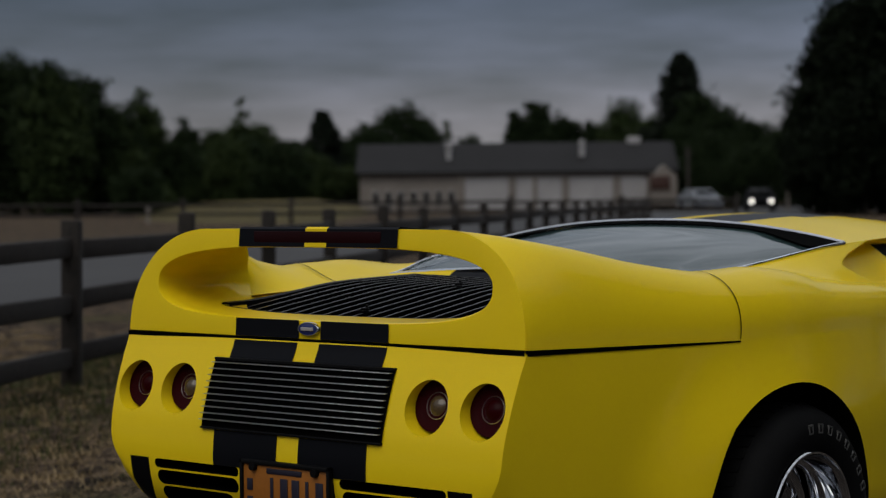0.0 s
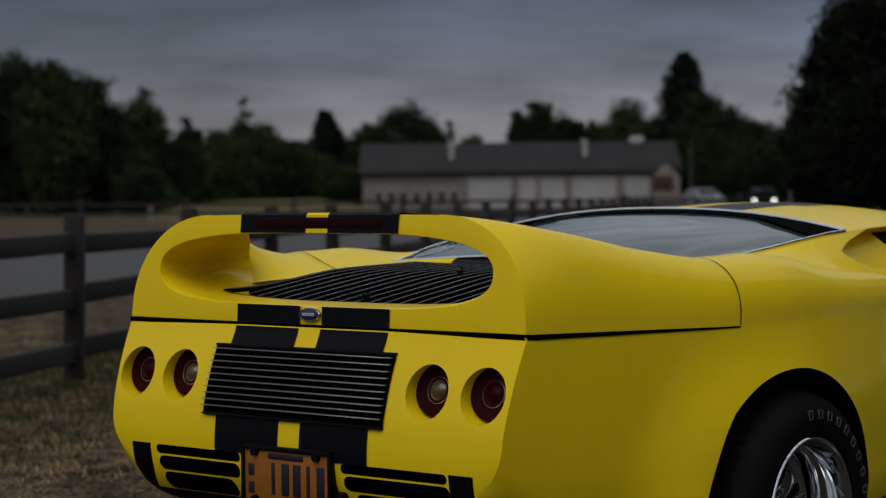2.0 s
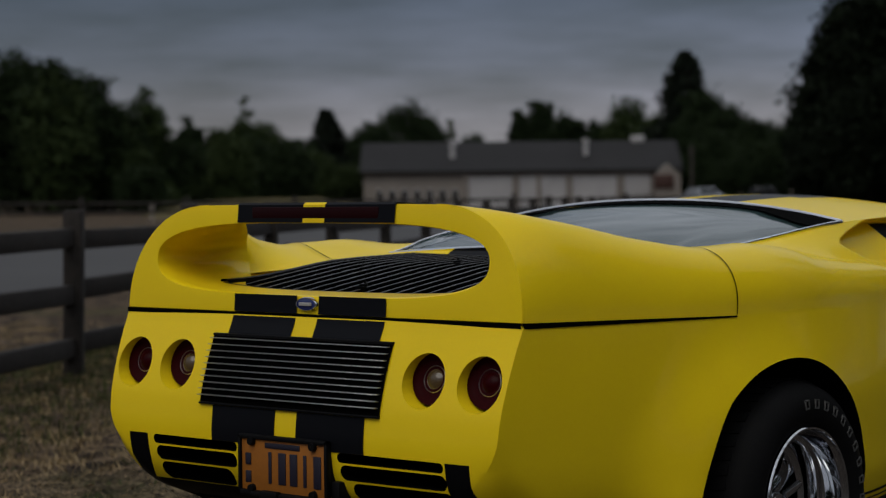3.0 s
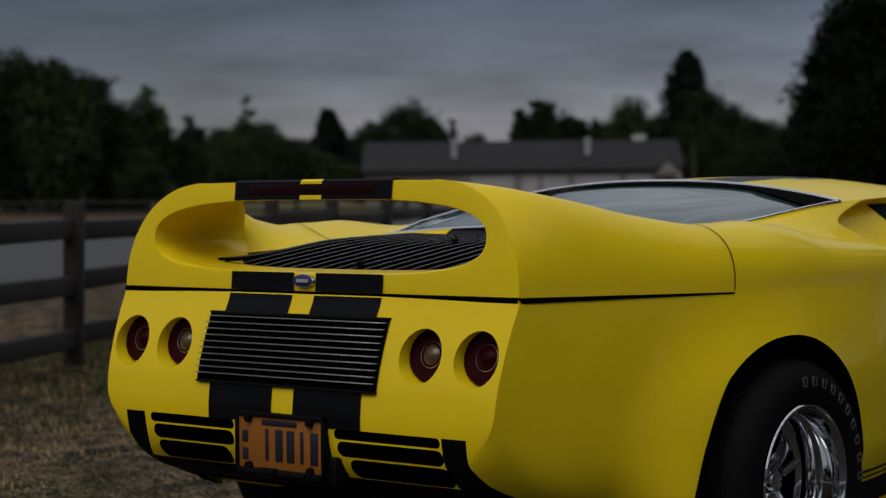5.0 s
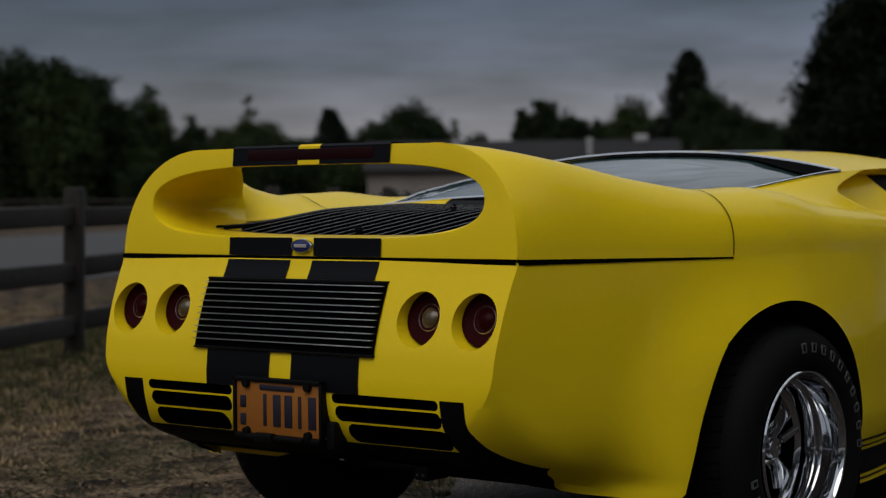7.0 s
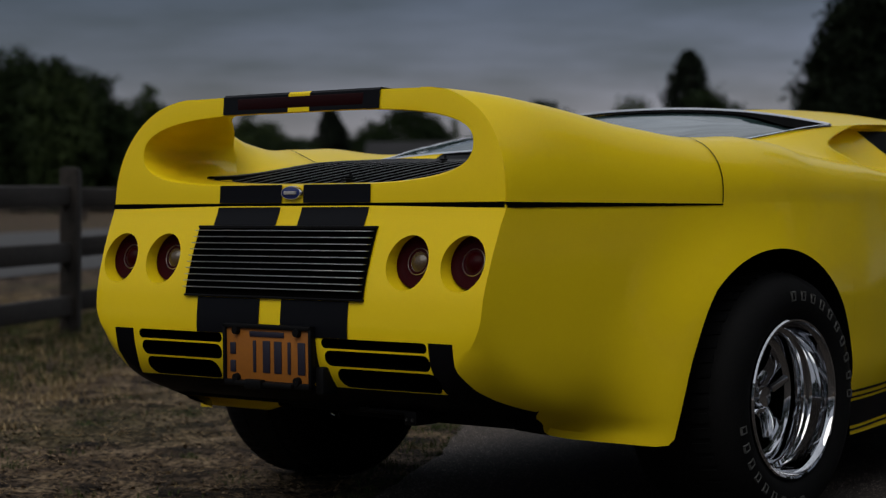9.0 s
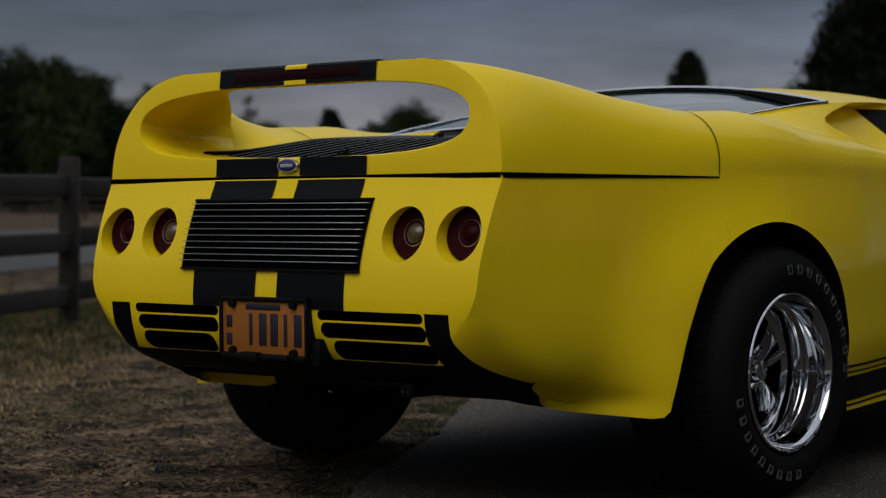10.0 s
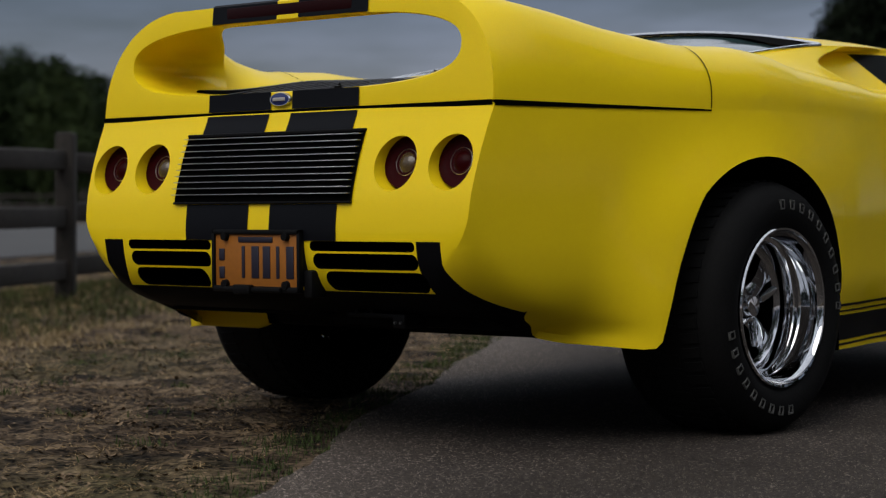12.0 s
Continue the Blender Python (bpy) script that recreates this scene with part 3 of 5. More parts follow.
def build_window(car):
    """Rear window: bowed glass between the roof's edge and the lower trim."""
    n = 40
    low = [trim_low(-1 + 2 * i / n) for i in range(n + 1)]
    top = []
    for i in range(n + 1):
        s = -1 + 2 * i / n
        x = 0.647 * s
        top.append(Vector((x, 1.553, roof_z(x, 1.553))))
    rows = []
    for k in range(13):
        t = k / 12
        rows.append([a.lerp(b, t) + Vector((0, 0, 0.012 * math.sin(math.pi * t) * (1 - abs(-1 + 2 * i / n) ** 3) - 0.012 * min(1, 8 * t * (1 - t)))) for i, (a, b) in enumerate(zip(low, top))])
    bm = bmesh.new()
    grid(bm, rows, 0)
    win = part("rear_window", bm, M_GLASS, car, "dark tinted rear window reflecting the sky")
    bm = bmesh.new()
    tube(bm, [p + Vector((0, -0.004, 0.003)) for p in top], 0.0056, 8)
    part("upper_trim", bm, M_CHROME, win, "chrome window trim")
    bm = bmesh.new()
    tube(bm, [p + Vector((0, 0, 0.002)) for p in low], 0.0048, 8)
    part("lower_trim", bm, M_CHROME, win, "chrome window trim")
    bm = bmesh.new()
    seal = []
    for i, (a, b) in enumerate(zip(top, low)):
        s = abs(-1 + 2 * i / n)
        d = (b - a).normalized()
        wide = 0.045 + 0.12 * ease(0.52, 0.93, s)
        wide = min(wide, (b - a).length * 0.72)
        seal.append((a + Vector((0, -0.004, 0.001)), a + d * wide + Vector((0, 0, 0.002))))
    grid(bm, [[a for a, b in seal], [b for a, b in seal]], 0)
    part("seal", bm, M_GAP, win, "black rubber seal")


def build_roof(car):
    bm = bmesh.new()
    rows = []
    for k in range(15):
        y = 1.553 + 0.83 * k / 14
        half = inner(y)[0]
        rows.append([Vector((half * i / 16, y, roof_z(half * i / 16, y))) for i in range(-16, 17)])
    grid(bm, rows, 0)
    for f_ in bm.faces:
        c = f_.calc_center_median()
        if 0.035 < abs(c.x) < 0.252:
            f_.material_index = 1
    part("roof", bm, [M_YELLOW, M_STRIPE], car, "yellow roof with two dark stripes")
    bm = bmesh.new()
    rows = []
    for k in range(11):
        y = 2.383 + 0.70 * k / 10
        half, edge = inner(y)
        mid = spline(y, [(2.383, 1.117), (2.7, 1.025), (3.083, 0.90)])
        rows.append([Vector((half * i / 12, y, mid + (edge - mid) * (abs(i) / 12) ** 2.2)) for i in range(-12, 13)])
    grid(bm, rows, 0)
    part("windscreen", bm, M_GLASS, car, "tinted windscreen")
    bm = bmesh.new()
    rows = []
    for k in range(11):
        y = 3.083 + 1.017 * k / 10
        half, edge = inner(y)
        mid = spline(y, [(3.083, 0.90), (3.5, 0.85), (3.9, 0.73), (4.1, 0.62)])
        rows.append([Vector((half * i / 12, y, mid + (edge - mid) * (abs(i) / 12) ** 3)) for i in range(-12, 13)])
    grid(bm, rows, 0)
    part("bonnet", bm, M_YELLOW, car)


def build_lamp(car, x, z):
    """A round tail lamp set deep into its well."""
    y = tail_y(z)
    m = Matrix.Translation((x, y + 0.044, z + 0.001)) @ pose(0, 0, 0, -15, 0, 0)
    bm = bmesh.new()
    lathe(bm, [(0.012, 0.0640), (-0.010, 0.0640), (-0.0095, 0.058), (-0.006, 0.048), (-0.004, 0.035), (-0.004, 0.0005)], 40)
    bmesh.ops.transform(bm, matrix=m, verts=bm.verts[:])
    bmesh.ops.recalc_face_normals(bm, faces=bm.faces[:])
    lamp = part("tail_lamp", bm, M_RED, car, "round red tail lamp lens")
    bm = bmesh.new()
    lathe(bm, [(-0.003, 0.0334), (-0.0055, 0.0334), (-0.0065, 0.0322), (-0.003, 0.0310)], 36)
    bmesh.ops.transform(bm, matrix=m, verts=bm.verts[:])
    part("chrome_ring", bm, M_FIN, lamp, "thin chrome ring")
    bm = bmesh.new()
    lathe(bm, [(-0.004, 0.025), (-0.006, 0.0225), (-0.010, 0.016), (-0.013, 0.007), (-0.0135, 0.0005)], 30)
    bmesh.ops.transform(bm, matrix=m, verts=bm.verts[:])
    part("reflector", bm, M_AMBER if abs(x) < 0.5 else M_RED, lamp, "clear amber centre lens" if abs(x) < 0.5 else "dark red centre lens")


def build_grille(car):
    tail_patch("grille_panel", car, -0.314, 0.314, 0.604, 0.783, M_GAP, "black slatted rear grille", 0.004, 10, 10)
    grille = car.children[-1]
    bm = bmesh.new()
    for x0, x1, z0, z1 in ((-0.314, 0.314, 0.777, 0.784), (-0.314, 0.314, 0.603, 0.609)):
        c = on_tail(0, (z0 + z1) / 2, 0.011)
        box(bm, x0, x1, c.y + 0.002, c.y + 0.014, z0, z1, 0.002)
    part("grille_frame", bm, M_BLACK, grille)
    for k in range(10):
        z = 0.6275 + (0.7715 - 0.6275) * k / 9
        c = on_tail(0, z, 0.016)
        bm = bmesh.new()
        box(bm, -0.3155, 0.306, c.y, c.y + 0.016, z - 0.0010, z + 0.0010, 0.0004, segments=1)
        part("fin", bm, M_FIN, grille, "bright metal fin")


def build_tyre_and_rim(car, x, y, sign):
    """A wide tyre on a deep chromed five-spoke rim; the outer side faces sign * x."""
    wide, r = 0.30, TYRE
    m = Matrix.Translation((x, y, HUB)) @ (Matrix.Identity(4) if sign > 0 else pose(0, 0, 0, 0, 0, 180))
    bm = bmesh.new()
    prof = [(-0.30, 0.205), (-0.312, 0.23), (-0.318, 0.265), (-0.305, 0.303), (-0.275, 0.322), (-0.16, r), (-0.04, 0.323), (-0.015, 0.312), (0.004, 0.290), (0.012, 0.262), (0.010, 0.236), (0.002, 0.218), (-0.006, 0.207), (-0.03, 0.203)]
    lathe(bm, prof, 96, "x")
    bmesh.ops.recalc_face_normals(bm, faces=bm.faces[:])
    bmesh.ops.transform(bm, matrix=m, verts=bm.verts[:])
    wheel = part("wheel", bm, M_RUBBER, car, "wide black tyre with raised white lettering", angle=50)
    # tread blocks round the shoulder
    bm = bmesh.new()
    for i in range(54):
        a = 2 * math.pi * i / 54
        t = pose(0, 0, 0, math.degrees(a), 0, 0)
        for x0, x1, skew in ((-0.265, -0.225, 6), (-0.215, -0.115, -5), (-0.105, -0.05, 6)):
            rr = 0.3235 if x0 < -0.25 or x1 > -0.05 else 0.3265
            box(bm, x0, x1, -0.0125, 0.0125, rr - 0.01, rr + 0.0016, 0, t @ pose(0, 0, 0, 0, 0, skew))
    bmesh.ops.transform(bm, matrix=m, verts=bm.verts[:])
    tagged(part("tread", bm, M_RUBBER, wheel, smooth=False), kind="stuff")
    # deep rim
    bm = bmesh.new()
    lathe(bm, [(-0.006, 0.2075), (0.002, 0.2085), (0.006, 0.205), (0.005, 0.200), (-0.004, 0.197), (-0.010, 0.192), (-0.055, 0.188), (-0.062, 0.184), (-0.066, 0.172), (-0.074, 0.168), (-0.108, 0.166), (-0.114, 0.160), (-0.118, 0.150), (-0.15, 0.147), (-0.30, 0.147)], 72, "x")
    bmesh.ops.recalc_face_normals(bm, faces=bm.faces[:])
    bmesh.ops.transform(bm, matrix=m, verts=bm.verts[:])
    rim = part("rim", bm, M_RIM, wheel, "deep polished chrome rim", angle=30)
    bm = bmesh.new()
    lathe(bm, [(-0.215, 0.148), (-0.215, 0.0005)], 40, "x")
    bmesh.ops.transform(bm, matrix=m, verts=bm.verts[:])
    part("brake_disc", bm, M_UNDER, wheel)
    for i in range(5):
        bm = bmesh.new()
        rows = []
        for k in range(8):
            t = k / 7
            rad = 0.030 + 0.140 * t
            half = 0.026 - 0.006 * math.sin(math.pi * t) + 0.010 * t
            front = -0.124 - 0.012 * t + 0.010 * math.sin(math.pi * t)
            rows.append([Vector((front - 0.03, -half, rad)), Vector((front - 0.006, -half, rad)), Vector((front, -half * 0.6, rad)), Vector((front + 0.003, 0, rad)), Vector((front, half * 0.6, rad)), Vector((front - 0.006, half, rad)), Vector((front - 0.03, half, rad))])
        grid(bm, rows, 0)
        bmesh.ops.recalc_face_normals(bm, faces=bm.faces[:])
        bmesh.ops.transform(bm, matrix=m @ pose(0, 0, 0, 72 * i + 15, 0, 0), verts=bm.verts[:])
        part("spoke", bm, M_RIM, rim)
    bm = bmesh.new()
    lathe(bm, [(-0.16, 0.052), (-0.124, 0.050), (-0.118, 0.044), (-0.112, 0.034), (-0.092, 0.031), (-0.085, 0.026), (-0.083, 0.0005)], 36, "x")
    for i in range(3):
        t = pose(0, 0, 0, 120 * i + 55, 0, 0)
        box(bm, -0.104, -0.090, -0.010, 0.010, 0.02, 0.086, 0.004, t @ pose(0, 0, 0, 0, 12, 0))
    bmesh.ops.recalc_face_normals(bm, faces=bm.faces[:])
    bmesh.ops.transform(bm, matrix=m, verts=bm.verts[:])
    part("spinner", bm, M_RIM, rim, "three-eared chrome knock-off spinner")
    # raised markings as plain bars round the sidewall
    for start, count, step, h in ((-4, 10, 10.6, 0.025), (176, 9, 10.2, 0.024)):
        for i in range(count):
            bm = bmesh.new()
            a = start + i * step
            t = m @ pose(0, 0, 0, -a if sign > 0 else a, 0, 0)
            xo = 0.0125
            for w0, w1, z0, z1 in ((-0.010, -0.0068, 0, 1), (-0.010, 0.010, 0, 0.14), (-0.010, 0.010, 0.86, 1), (0.0068, 0.010, 0, 1)):
                box(bm, xo - 0.006, xo + 0.001, w0, w1, 0.253 + h * z0, 0.253 + h * z1, 0, t)
            part("marking", bm, M_LETTER, wheel, "outlined white bar")
    return wheel


def seam_strip(name, car, path, half, mat=None):
    """A dark shut line that lies on the skin: path of (place, outward normal, along-normal width)."""
    bm = bmesh.new()
    rows = []
    for p, w, wide in path:
        rows.append([p - w * wide, p + w * wide])
    grid(bm, rows, 0)
    bmesh.ops.recalc_face_normals(bm, faces=bm.faces[:])
    return part(name, bm, mat or M_GAP, car, "dark panel gap")


M_LOUVRE = material("black_slat_paint", (0.075, 0.075, 0.08), 0.3, grain=0.15, scale=90, coat=0.3)

car = thing("sports_car", (0, 0, 0), "yellow mid-engined sports car with black racing stripes and hoop spoiler", "car")
body = build_body(car)
cuts = []
for lx, lz in LAMPS:
    cuts.append(cutter_cylinder((lx, -0.02, lz), 0.0655, 0.16, "y", M_YELLOW))
for sg in (-1, 1):
    for x0, x1, z0, z1, sl in ((0.176, 0.514, 0.4870, 0.5115, 0.0), (0.182, 0.520, 0.4435, 0.4820, 0.0), (0.21, 0.535, 0.390, 0.4385, 0.0)):
        a, b = (x0, x1) if sg > 0 else (-x1 + 0.018 + 0.4 * (0.511 - z1), -x0)
        cuts.append(cutter_slot(a, b, z0, z1, M_GAP))
carve(body, cuts)
build_hoop(car)
build_deck(car)
build_louvre(car)
build_window(car)
build_roof(car)
for lx, lz in LAMPS:
    build_lamp(car, lx, lz)
build_grille(car)
for sg in (-1, 1):
    a, b = (0.038, 0.266) if sg > 0 else (-0.266, -0.038)
    tail_patch("stripe", car, a, b, SEAM + 0.008, 0.8865, M_STRIPE, "black racing stripe")
    tail_patch("stripe", car, a, b, 0.770, SEAM - 0.003, M_STRIPE, "black racing stripe")
    tail_patch("stripe", car, a, b, 0.512, 0.602, M_STRIPE, "black racing stripe")
# wing centre: black panel with a dark red brake light
bm = bmesh.new()
pts = [(-0.002, 1.0695), (-0.003, 1.115), (0.004, 1.1205), (0.138, 1.1125), (0.138, 1.083)]
grid(bm, [[Vector((x, tail_y(z) + dy - 0.002, z + 0.0015)) for dy, z in pts] for x in (-0.276, -0.14, -0.038, 0.038, 0.14, 0.276)], 0)
for f_ in bm.faces:
    if abs(f_.calc_center_median().x) < 0.037:
        f_.material_index = 1
bmesh.ops.recalc_face_normals(bm, faces=bm.faces[:])
wing = part("wing_centre", bm, [M_STRIPE, M_YELLOW], car, "black wing section with yellow centre stripe", smooth=False)
bm = bmesh.new()
box(bm, -0.222, 0.222, tail_y(1.09) - 0.0055, tail_y(1.09) + 0.01, 1.0775, 1.1105, 0.003)
part("brake_light", bm, M_DARKRED, car, "unlit dark red high brake light")
# badge
bm = bmesh.new()
lathe(bm, [(0.004, 0.0005), (0.004, 1.0), (-0.004, 1.0), (-0.007, 0.93), (-0.007, 0.86)], 48)
bmesh.ops.transform(bm, matrix=Matrix.Translation((0, -0.004, 0.866)) @ Matrix.Diagonal((0.037, 1, 0.0175, 1)), verts=bm.verts[:])
bmesh.ops.recalc_face_normals(bm, faces=bm.faces[:])
badge = part("badge", bm, M_CHROME, car, "oval blue badge with a chrome rim")
bm = bmesh.new()
lathe(bm, [(-0.0055, 0.9), (-0.0085, 0.4), (-0.009, 0.0005)], 48)
bmesh.ops.transform(bm, matrix=Matrix.Translation((0, -0.004, 0.866)) @ Matrix.Diagonal((0.037, 1, 0.0175, 1)), verts=bm.verts[:])
bmesh.ops.recalc_face_normals(bm, faces=bm.faces[:])
part("badge_face", bm, M_BADGE, badge)
bm = bmesh.new()
box(bm, -0.021, 0.021, -0.015, -0.011, 0.8618, 0.8702, 0.001)
part("badge_bar", bm, M_WHITE, badge, "plain pale bar")
# shut lines
gap = []
for i in range(-40, 41):
    x = 0.686 * i / 40
    gap.append((on_tail(x, SEAM, 0.0035), Vector((0, -0.1, 1)).normalized(), 0.0060))
seam_strip("shut_line", car, gap, 0.006)
for sg in (-1, 1):
    gap = []
    for k in range(31):
        y = 0.0 + 0.66 * k / 30
        yy = tail_y(SEAM) + (0.3 - tail_y(SEAM)) * (y / 0.3) if y < 0.3 else y
        gap.append((Vector((sg * (side_x(yy, SEAM) + 0.003), yy, SEAM - 0.006 * k / 30)), Vector((0, 0, 1)), 0.0068 - 0.0046 * k / 30))
    seam_strip("shut_line", car, gap, 0.006)
    gap = []
    for k in range(N_UP + N_IN):
        y = 0.66 + 0.012 * math.sin(math.pi * min(1, k / N_UP)) - 0.02 * max(0, k - N_UP) / N_IN
        sec = flank_section(y)
        p = sec[N_LOW + k]
        nxt = sec[min(len(sec) - 1, N_LOW + k + 1)]
        d = (nxt - p).normalized()
        nrm = Vector((d.z, 0, -d.x))
        p = p + nrm * 0.0025
        gap.append((Vector((sg * p.x, p.y, p.z)), Vector((0, 1, 0)), 0.0022))
    seam_strip("shut_line", car, gap, 0.003)
for sg in (-1, 1):
    build_tyre_and_rim(car, sg * 0.912, AXLE, sg)
    build_tyre_and_rim(car, sg * 0.89, FRONT_AXLE, sg)
# sill stripes
for sg in (-1, 1):
    for z0, z1, mt in ((0.310, 0.317, M_STRIPE), (0.294, 0.299, M_STRIPE), (0.215, 0.285, M_STRIPE), (0.200, 0.206, M_STRIPE)):
        bm = bmesh.new()
        rows = []
        for k in range(24):
            y = 1.24 + 1.72 * k / 23
            rows.append([Vector((sg * (side_x(y, z) + 0.0025), y, z)) for z in (z0, (z0 + z1) / 2, z1)])
        grid(bm, rows, 0)
        part("sill_stripe", bm, mt, car, "black sill stripe")
# number plate
bm = bmesh.new()
for x0, x1, z0, z1 in ((-0.153, 0.159, 0.527, 0.539), (-0.153, 0.159, 0.383, 0.398), (-0.153, -0.143, 0.383, 0.539), (0.149, 0.159, 0.383, 0.539)):
    box(bm, x0, x1, -0.108, -0.092, z0, z1, 0.003)
plate = part("plate_frame", bm, M_BLACK, car, "black number plate frame")
bm = bmesh.new()
box(bm, -0.148, 0.154, -0.101, -0.096, 0.388, 0.534, 0.001)
part("number_plate", bm, M_PLATE, plate, "orange number plate with plain dark bars")
bm = bmesh.new()
for x, w in ((-0.048, 0.011), (-0.013, 0.026), (0.027, 0.026), (0.074, 0.011), (0.109, 0.026)):
    box(bm, x, x + w, -0.1035, -0.100, 0.418, 0.498, 0.002)
for z in (0.475, 0.430):
    box(bm, -0.130, -0.110, -0.1035, -0.100, z - 0.014, z + 0.016, 0.002)
box(bm, -0.06, 0.062, -0.1035, -0.100, 0.507, 0.521, 0.002)
part("plate_bar", bm, M_PLATE_BAR, plate, "plain dark bars")
bm = bmesh.new()
for x in (-0.105, 0.11):
    for z in (0.522, 0.402):
        bm = bmesh.new()
        lathe(bm, [(-0.112, 0.0005), (-0.112, 0.010), (-0.100, 0.012)], 12, "y", (x, 0, z))
        part("screw", bm, M_BLACK, plate)
bm = bmesh.new()
box(bm, -0.06, 0.0, -0.125, -0.105, 0.378, 0.402, 0.004)
box(bm, -0.10, 0.10, -0.118, -0.10, 0.384, 0.396, 0.003)
part("plate_lamp", bm, M_BLACK, plate, "black plate lamp")
bm = bmesh.new()
# the first block is added as shade beside the plate; the second backs it
box(bm, 0.157, 0.186, -0.092, -0.04, 0.372, 0.440, 0.006)
box(bm, -0.12, 0.157, -0.094, -0.05, 0.400, 0.520, 0.004)
part("plate_bracket", bm, M_BLACK, plate, "black backing of the plate with a block added as shade")
# things under the tail
bm = bmesh.new()
box(bm, 0.02, 0.585, 0.15, 0.40, 0.293, 0.345, 0.008)
box(bm, -0.56, 0.03, 0.12, 0.17, 0.314, 0.345, 0.008)
# wide box added to keep sky light off the ground beneath
box(bm, -0.56, 0.56, 0.80, 1.40, 0.222, 0.50, 0.02)
box(bm, -0.44, 0.44, 0.40, 1.40, 0.262, 0.60, 0.02)
part("subframe", bm, M_UNDER, car, "black rear subframe with an added light-blocking box")
bm = bmesh.new()
box(bm, 0.17, 0.36, 0.05, 0.09, 0.320, 0.332, 0.003)
box(bm, 0.325, 0.365, 0.045, 0.13, 0.296, 0.332, 0.004)
hitch = part("cross_bar", bm, M_BLACK, car, "black steel bar below the tail")
for x in (0.20, 0.25):
    bm = bmesh.new()
    box(bm, x - 0.007, x + 0.007, 0.05, 0.07, 0.33, 0.41, 0.003)
    part("hanger", bm, M_UNDER, hitch)
for x in (0.336, 0.354):
    bm = bmesh.new()
    lathe(bm, [(0.040, 0.0005), (0.040, 0.003), (0.046, 0.004)], 10, "y", (x, 0, 0.310))
    part("bolt", bm, M_STEEL, hitch)
# an added chrome dish, tilted to stand in for a glint by the wheel
bm = bmesh.new()
lathe(bm, [(0.03, 0.010), (0.004, 0.011), (-0.002, 0.0100), (-0.004, 0.006), (-0.0045, 0.0005)], 24, "y")
bmesh.ops.transform(bm, matrix=Matrix.Translation((-0.575, 0.735, 0.214)) @ Vector((0.40, -0.80, 0.46)).to_track_quat("-Y", "Z").to_matrix().to_4x4() @ pose(0, 0, 0, 0, 35, 0) @ Matrix.Diagonal((2.0, 1, 1.0, 1)), verts=bm.verts[:])
bmesh.ops.recalc_face_normals(bm, faces=bm.faces[:])
pipe = part("tailpipe", bm, M_CHROME, car, "small chrome dish added for a glint")
# a dark tube added to carry the dish
bm = bmesh.new()
tube(bm, [(-0.575, 0.75, 0.222), (-0.50, 0.90, 0.27), (-0.40, 1.1, 0.29)], 0.018, 10)
part("pipe", bm, M_UNDER, pipe, "dark tube added behind the chrome dish")
# wheel wells: dark liners, and the yellow valance behind each rear tyre
for sg in (-1, 1):
    for wheel, r in ((ARCH_Y, ARCH), (FRONT_AXLE, 0.36)):
        bm = bmesh.new()
        rows = []
        for k in range(33):
            a = math.pi * k / 32
            y, z = wheel - r * math.cos(a), HUB + r * math.sin(a)
            if y < 0.577:
                z = arch_z(y)
            rows.append([Vector((sg * (side_x(y, z) - 0.001), y, z)), Vector((sg * 0.62, y, z)), Vector((sg * 0.42, y, z))])
        rows.insert(0, [Vector((p.x, p.y, max(sill_z(p.y) + 0.002, 0.30 if abs(p.x) < 0.65 else 0))) for p in rows[0]])
        rows.append([Vector((p.x, p.y, sill_z(p.y) + 0.002)) for p in rows[-1]])
        grid(bm, rows, 0)
        grid(bm, [[p[2] for p in rows], [Vector((p[2].x, wheel, 0.25)) for p in rows]], 0)
        part("wheel_well", bm, M_UNDER, car, "black wheel well")
    bm = bmesh.new()
    rows = []
    for k in range(13):
        t = k / 12
        x = 0.50 + (side_x(0.43, 0.27) - 0.011 - 0.50) * t
        up = 0.014 * (1 - ease(0, 0.15, t))
        arc = [Vector((sg * x, 0.446 - 0.014 * math.sin(a), 0.258 - 0.014 * math.cos(a) + up)) for a in (math.pi * j / 10 - 0.9 for j in range(9))]
        rows.append([Vector((sg * x, 0.462, 0.36))] + arc + [Vector((sg * x, 0.408, 0.34))])
    grid(bm, rows, 0)
    bmesh.ops.recalc_face_normals(bm, faces=bm.faces[:])
    part("valance", bm, M_YELLOW, car, "yellow valance behind the tyre")
# underside between nose and tail
bm = bmesh.new()
box(bm, -0.60, 0.60, 1.26, 2.94, 0.19, 0.24, 0.01)
box(bm, -0.42, 0.42, 2.9, 3.95, 0.22, 0.50, 0.02)
part("floor_pan", bm, M_UNDER, car, "black floor pan")


# ---- the ground and the far side of the meadow ----
BACK = pose(3.5165, -3.6261, 0, 0, 0, 40.3)


def out(across, ahead, z=0.0):
    """A place by its distance ahead along the view over the car and across it."""
    return BACK @ Vector((across, ahead, z))


